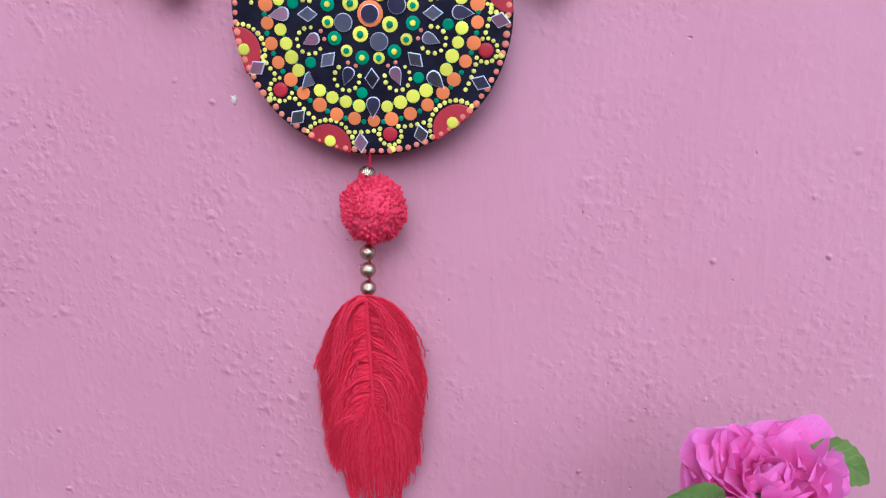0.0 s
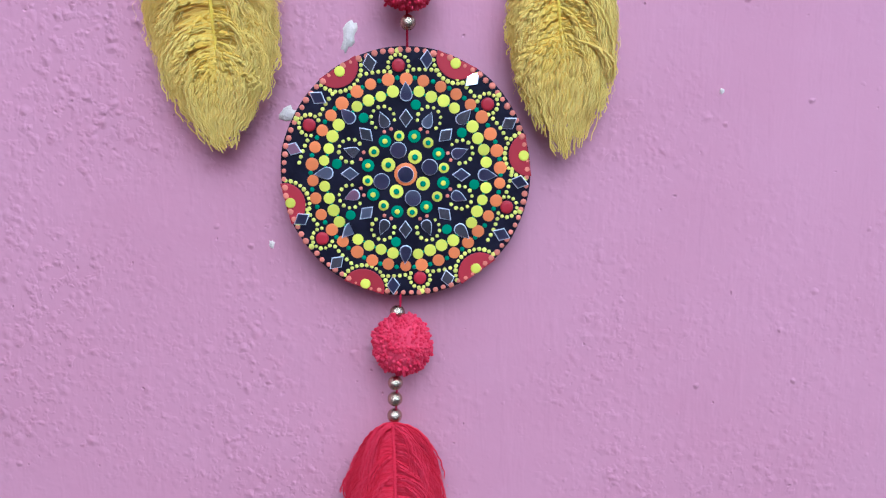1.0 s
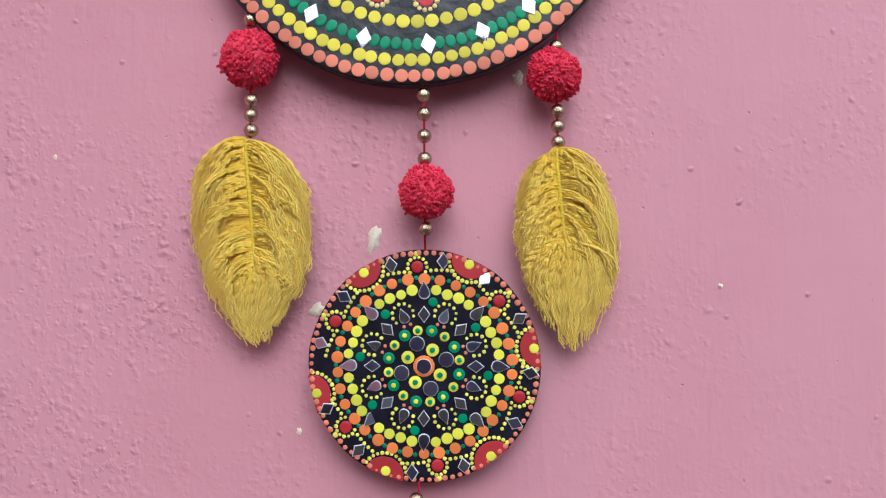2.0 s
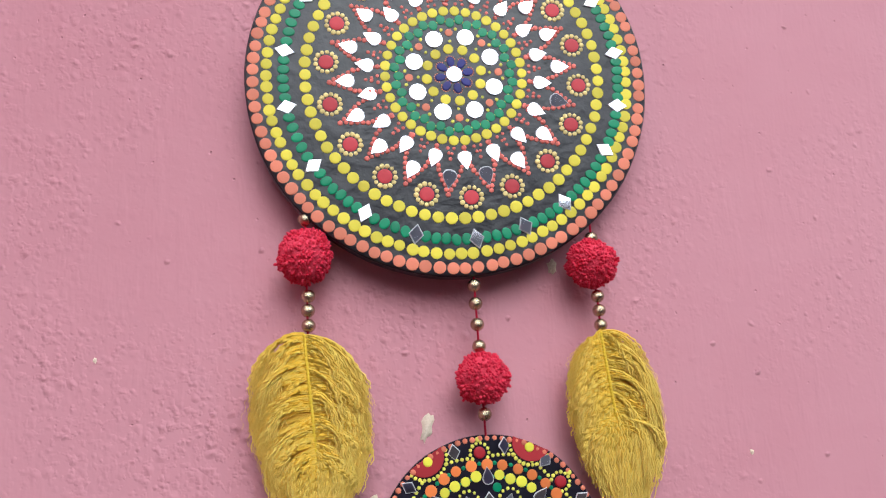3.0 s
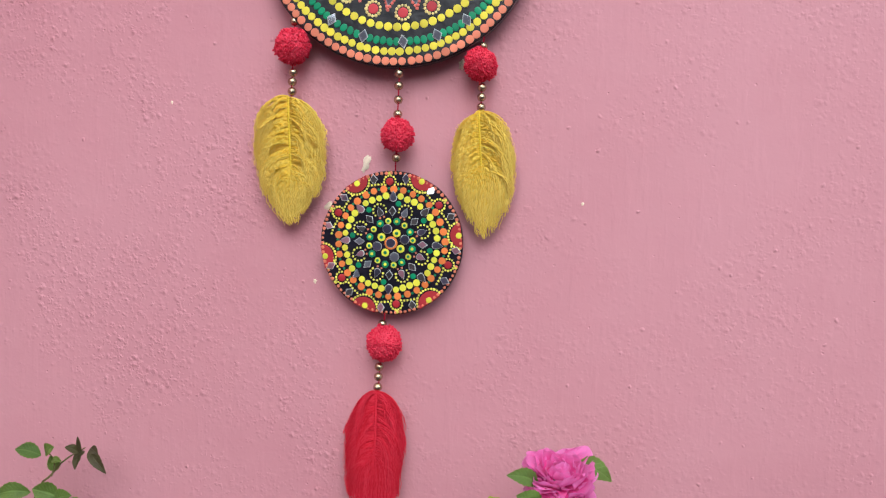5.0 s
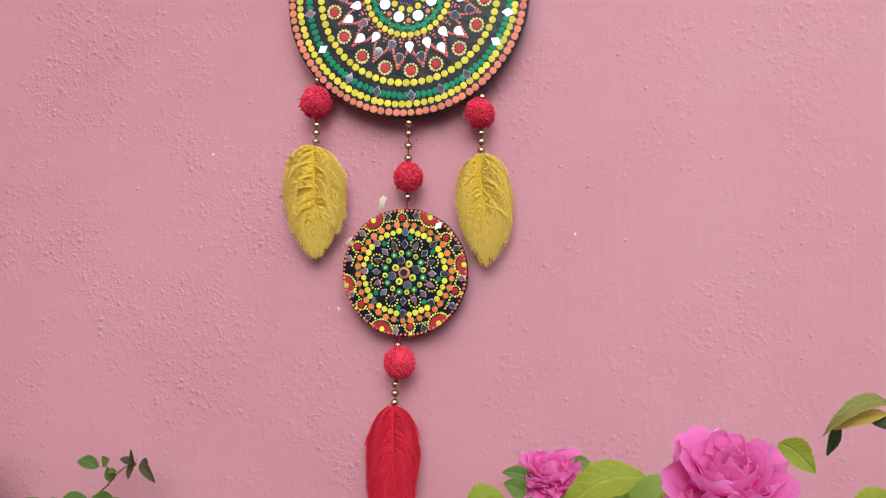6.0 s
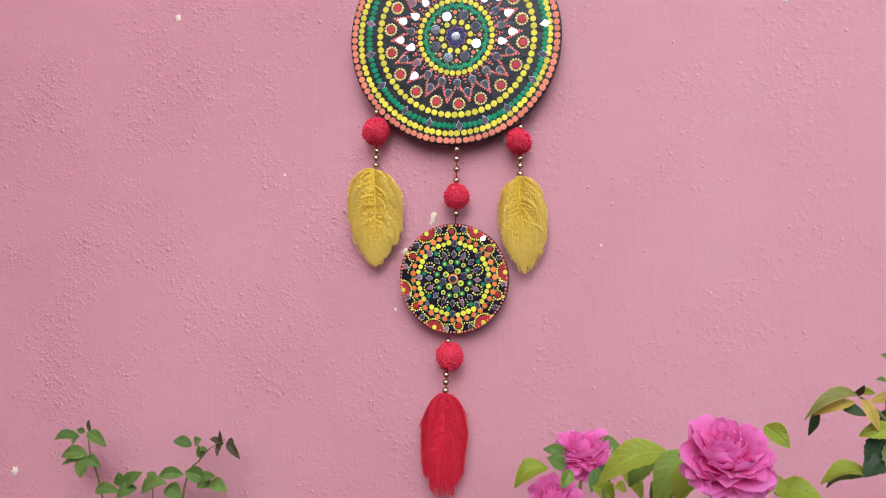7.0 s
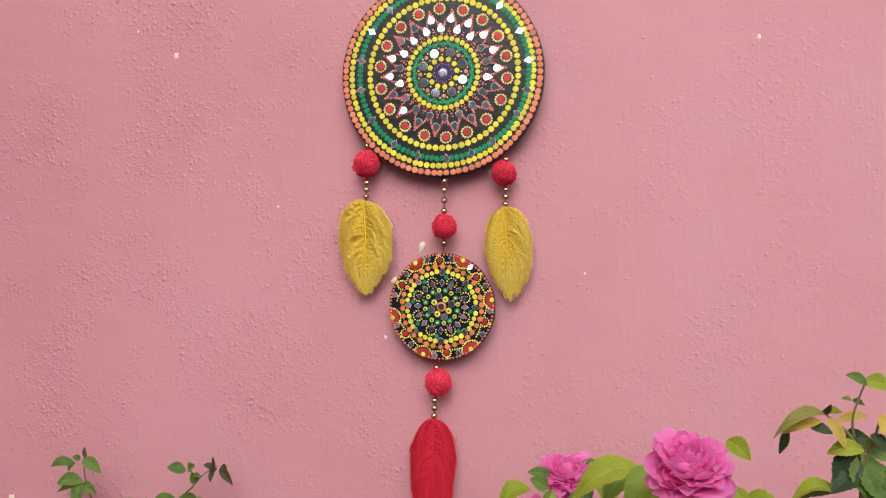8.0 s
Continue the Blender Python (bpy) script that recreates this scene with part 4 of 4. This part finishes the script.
def side_shrub():
    b = new("yellowing_shrub")
    tagged(b, "leafy shrub with green and yellowing drooping leaves", "shrub")
    o = Vector((0.47, -0.40, 0))
    b.matrix_basis = pose(*o)

    def loc(x, z, y=-0.40):
        return Vector((x, y, z)) - o

    stem([loc(0.47, -0.02), loc(0.482, 0.5), loc(0.476, 0.9), loc(0.477, 1.142)], 0.007, 0.0022, b)
    stem([loc(0.477, 1.130), loc(0.466, 1.152), loc(0.446, 1.170)], 0.0022, 0.0012, b)
    stem([loc(0.470, 1.150), loc(0.469, 1.170), loc(0.480, 1.203)], 0.0013, 0.0008, b)
    stem([loc(0.477, 1.120), loc(0.487, 1.148), loc(0.494, 1.172)], 0.0018, 0.0010, b)
    table = [
        (0.445, 1.170, 0.395, 1.148, 0.013, 0.34), (0.440, 1.166, 0.404, 1.152, 0.010, 0.10), (0.411, 1.155, 0.407, 1.127, 0.011, 0.05),
        (0.446, 1.169, 0.460, 1.141, 0.011, 0.10), (0.430, 1.160, 0.448, 1.155, 0.011, 0.05), (0.457, 1.164, 0.487, 1.168, 0.010, 0.15),
        (0.476, 1.140, 0.445, 1.134, 0.017, 0.20), (0.479, 1.134, 0.482, 1.093, 0.030, 0.10), (0.470, 1.137, 0.455, 1.100, 0.028, 0.05),
        (0.479, 1.201, 0.463, 1.209, 0.010, 0.20), (0.480, 1.202, 0.506, 1.195, 0.017, 0.20), (0.468, 1.185, 0.455, 1.188, 0.006, 0.1),
    ]
    hues = (LEAF_OLIVE, LEAF_YELLOW, LEAF_DARK, LEAF_YELLOW, LEAF_DARK, LEAF_YELLOW, LEAF_LIGHT, LEAF, LEAF_DARK, LEAF, LEAF_LIGHT, LEAF)
    for i, (x, z, x1, z1, w, arch) in enumerate(table):
        y = -0.40 - 0.010 * math.sin(2.3 * i)
        leaf(loc(x, z, y), loc(x1, z1, y - 0.012 * math.cos(1.7 * i)), w, hues[i], b, arch, seed=60 + i)
    more = [
        (0.471, 1.185, 0.479, 1.181, 0.006, 0.1), (0.480, 1.142, 0.510, 1.126, 0.020, 0.2), (0.492, 1.174, 0.499, 1.146, 0.013, 0.1),
        (0.446, 1.168, 0.451, 1.180, 0.007, 0.1), (0.462, 1.147, 0.484, 1.150, 0.016, 0.1), (0.485, 1.155, 0.493, 1.140, 0.015, 0.1),
        (0.450, 1.170, 0.462, 1.172, 0.009, 0.1), (0.478, 1.125, 0.500, 1.090, 0.030, 0.1), (0.474, 1.118, 0.448, 1.098, 0.024, 0.1),
    ]
    hues = (LEAF, LEAF, LEAF_YELLOW, LEAF_RED, LEAF_DARK, LEAF_DARK, LEAF_LIGHT, LEAF, LEAF_DARK)
    for i, (x, z, x1, z1, w, arch) in enumerate(more):
        y = -0.392 + 0.012 * math.sin(2.3 * i)
        leaf(loc(x, z, y), loc(x1, z1, y - 0.01), w, hues[i], b, arch, seed=90 + i)
    r = random.Random(12)
    for i in range(40):
        z = r.uniform(0.75, 1.10)
        a = r.uniform(0, 6.28)
        long = r.uniform(0.03, 0.05)
        x, y = 0.477 + 0.02 * math.cos(a), -0.40 + 0.02 * math.sin(a)
        leaf(loc(x, z, y), loc(x + long * math.cos(a), z - r.uniform(0, 0.03), y + long * math.sin(a)), long * 0.55, r.choice((LEAF, LEAF_DARK, LEAF_LIGHT)), b, 0.2, (0, -0.4, 0.9), seed=200 + i)
    return b


def sprig_plant():
    b = new("rose_sprigs")
    tagged(b, "young rose shoots with small green and bronze leaves", "rose plant")
    o = Vector((-0.47, -0.07, 0))
    b.matrix_basis = pose(*o)

    def loc(x, z, y=-0.06):
        return Vector((x, y, z)) - o

    stem([loc(-0.47, -0.02), loc(-0.49, 0.5), loc(-0.53, 0.88), loc(-0.556, 0.975), loc(-0.558, 1.022)], 0.0028, 0.0006, b)
    stem([loc(-0.465, -0.02), loc(-0.44, 0.5), loc(-0.405, 0.90), loc(-0.373, 0.978), loc(-0.336, 1.008)], 0.0028, 0.0006, b)
    stem([loc(-0.376, 0.972), loc(-0.373, 0.990), loc(-0.382, 1.000)], 0.0009, 0.0006, b)
    stem([loc(-0.46, 0.6), loc(-0.455, 0.8), loc(-0.450, 0.945)], 0.002, 0.0008, b)
    left = [
        (-0.570, 1.000, -0.609, 0.994, 0.012, 0.30), (-0.552, 1.010, -0.517, 0.991, 0.014, 0.15), (-0.560, 0.972, -0.601, 0.968, 0.016, 0.2),
        (-0.560, 0.968, -0.600, 0.955, 0.012, 0.1), (-0.554, 0.970, -0.525, 0.960, 0.013, 0.2), (-0.557, 0.967, -0.566, 0.938, 0.020, 0.1),
        (-0.558, 1.007, -0.556, 1.027, 0.006, 0.0), (-0.558, 1.009, -0.568, 1.014, 0.007, 0.1), (-0.572, 1.000, -0.575, 0.990, 0.008, 0.1),
    ]
    right = [
        (-0.382, 0.999, -0.409, 1.006, 0.013, 0.15), (-0.380, 1.001, -0.366, 1.010, 0.011, 0.1), (-0.372, 0.978, -0.377, 0.996, 0.010, 0.1),
        (-0.371, 0.993, -0.356, 0.995, 0.006, 0.1), (-0.337, 1.005, -0.351, 1.012, 0.007, 0.2), (-0.333, 1.004, -0.309, 0.981, 0.010, 0.2),
        (-0.340, 1.001, -0.343, 0.985, 0.007, 0.1), (-0.335, 1.005, -0.335, 1.026, 0.004, 0.0), (-0.336, 1.004, -0.347, 0.995, 0.006, 0.1),
        (-0.330, 1.008, -0.318, 1.003, 0.007, 0.1),
    ]
    low = [
        (-0.492, 0.932, -0.458, 0.956, 0.015, 0.1), (-0.501, 0.927, -0.504, 0.950, 0.013, 0.1), (-0.444, 0.946, -0.458, 0.951, 0.008, 0.1),
        (-0.462, 0.924, -0.418, 0.943, 0.021, 0.2), (-0.399, 0.953, -0.437, 0.948, 0.014, 0.25), (-0.367, 0.948, -0.397, 0.957, 0.018, 0.15),
        (-0.367, 0.947, -0.342, 0.958, 0.013, 0.15), (-0.353, 0.946, -0.324, 0.934, 0.015, 0.2), (-0.380, 0.938, -0.352, 0.938, 0.015, 0.15),
        (-0.542, 0.919, -0.496, 0.922, 0.014, 0.2), (-0.470, 0.930, -0.500, 0.915, 0.016, 0.2), (-0.430, 0.930, -0.400, 0.915, 0.018, 0.2),
    ]
    for k, some in enumerate((left, right, low)):
        for i, (x, z, x1, z1, w, arch) in enumerate(some):
            hue = LEAF_RED if (k == 1 and i > 3) or (k == 0 and i == 6) else LEAF
            y = -0.065 - 0.008 * math.sin(1.9 * i + k)
            leaf(loc(x, z, y), loc(x1, z1, y - 0.006), 1.35 * w, hue, b, arch, seed=300 + 20 * k + i)
    r = random.Random(21)
    for i in range(30):
        z = r.uniform(0.70, 0.90)
        x, a, long = -0.45 + r.gauss(0, 0.05), r.uniform(0, 6.28), r.uniform(0.025, 0.04)
        y = -0.075 - 0.02 * r.random()
        leaf(loc(x, z, y), loc(x + long * math.cos(a), z - 0.01, y - 0.4 * long * abs(math.sin(a))), long * 0.5, r.choice((LEAF, LEAF_LIGHT)), b, 0.2, seed=400 + i)
    return b


rose_bush()
side_shrub()
sprig_plant()
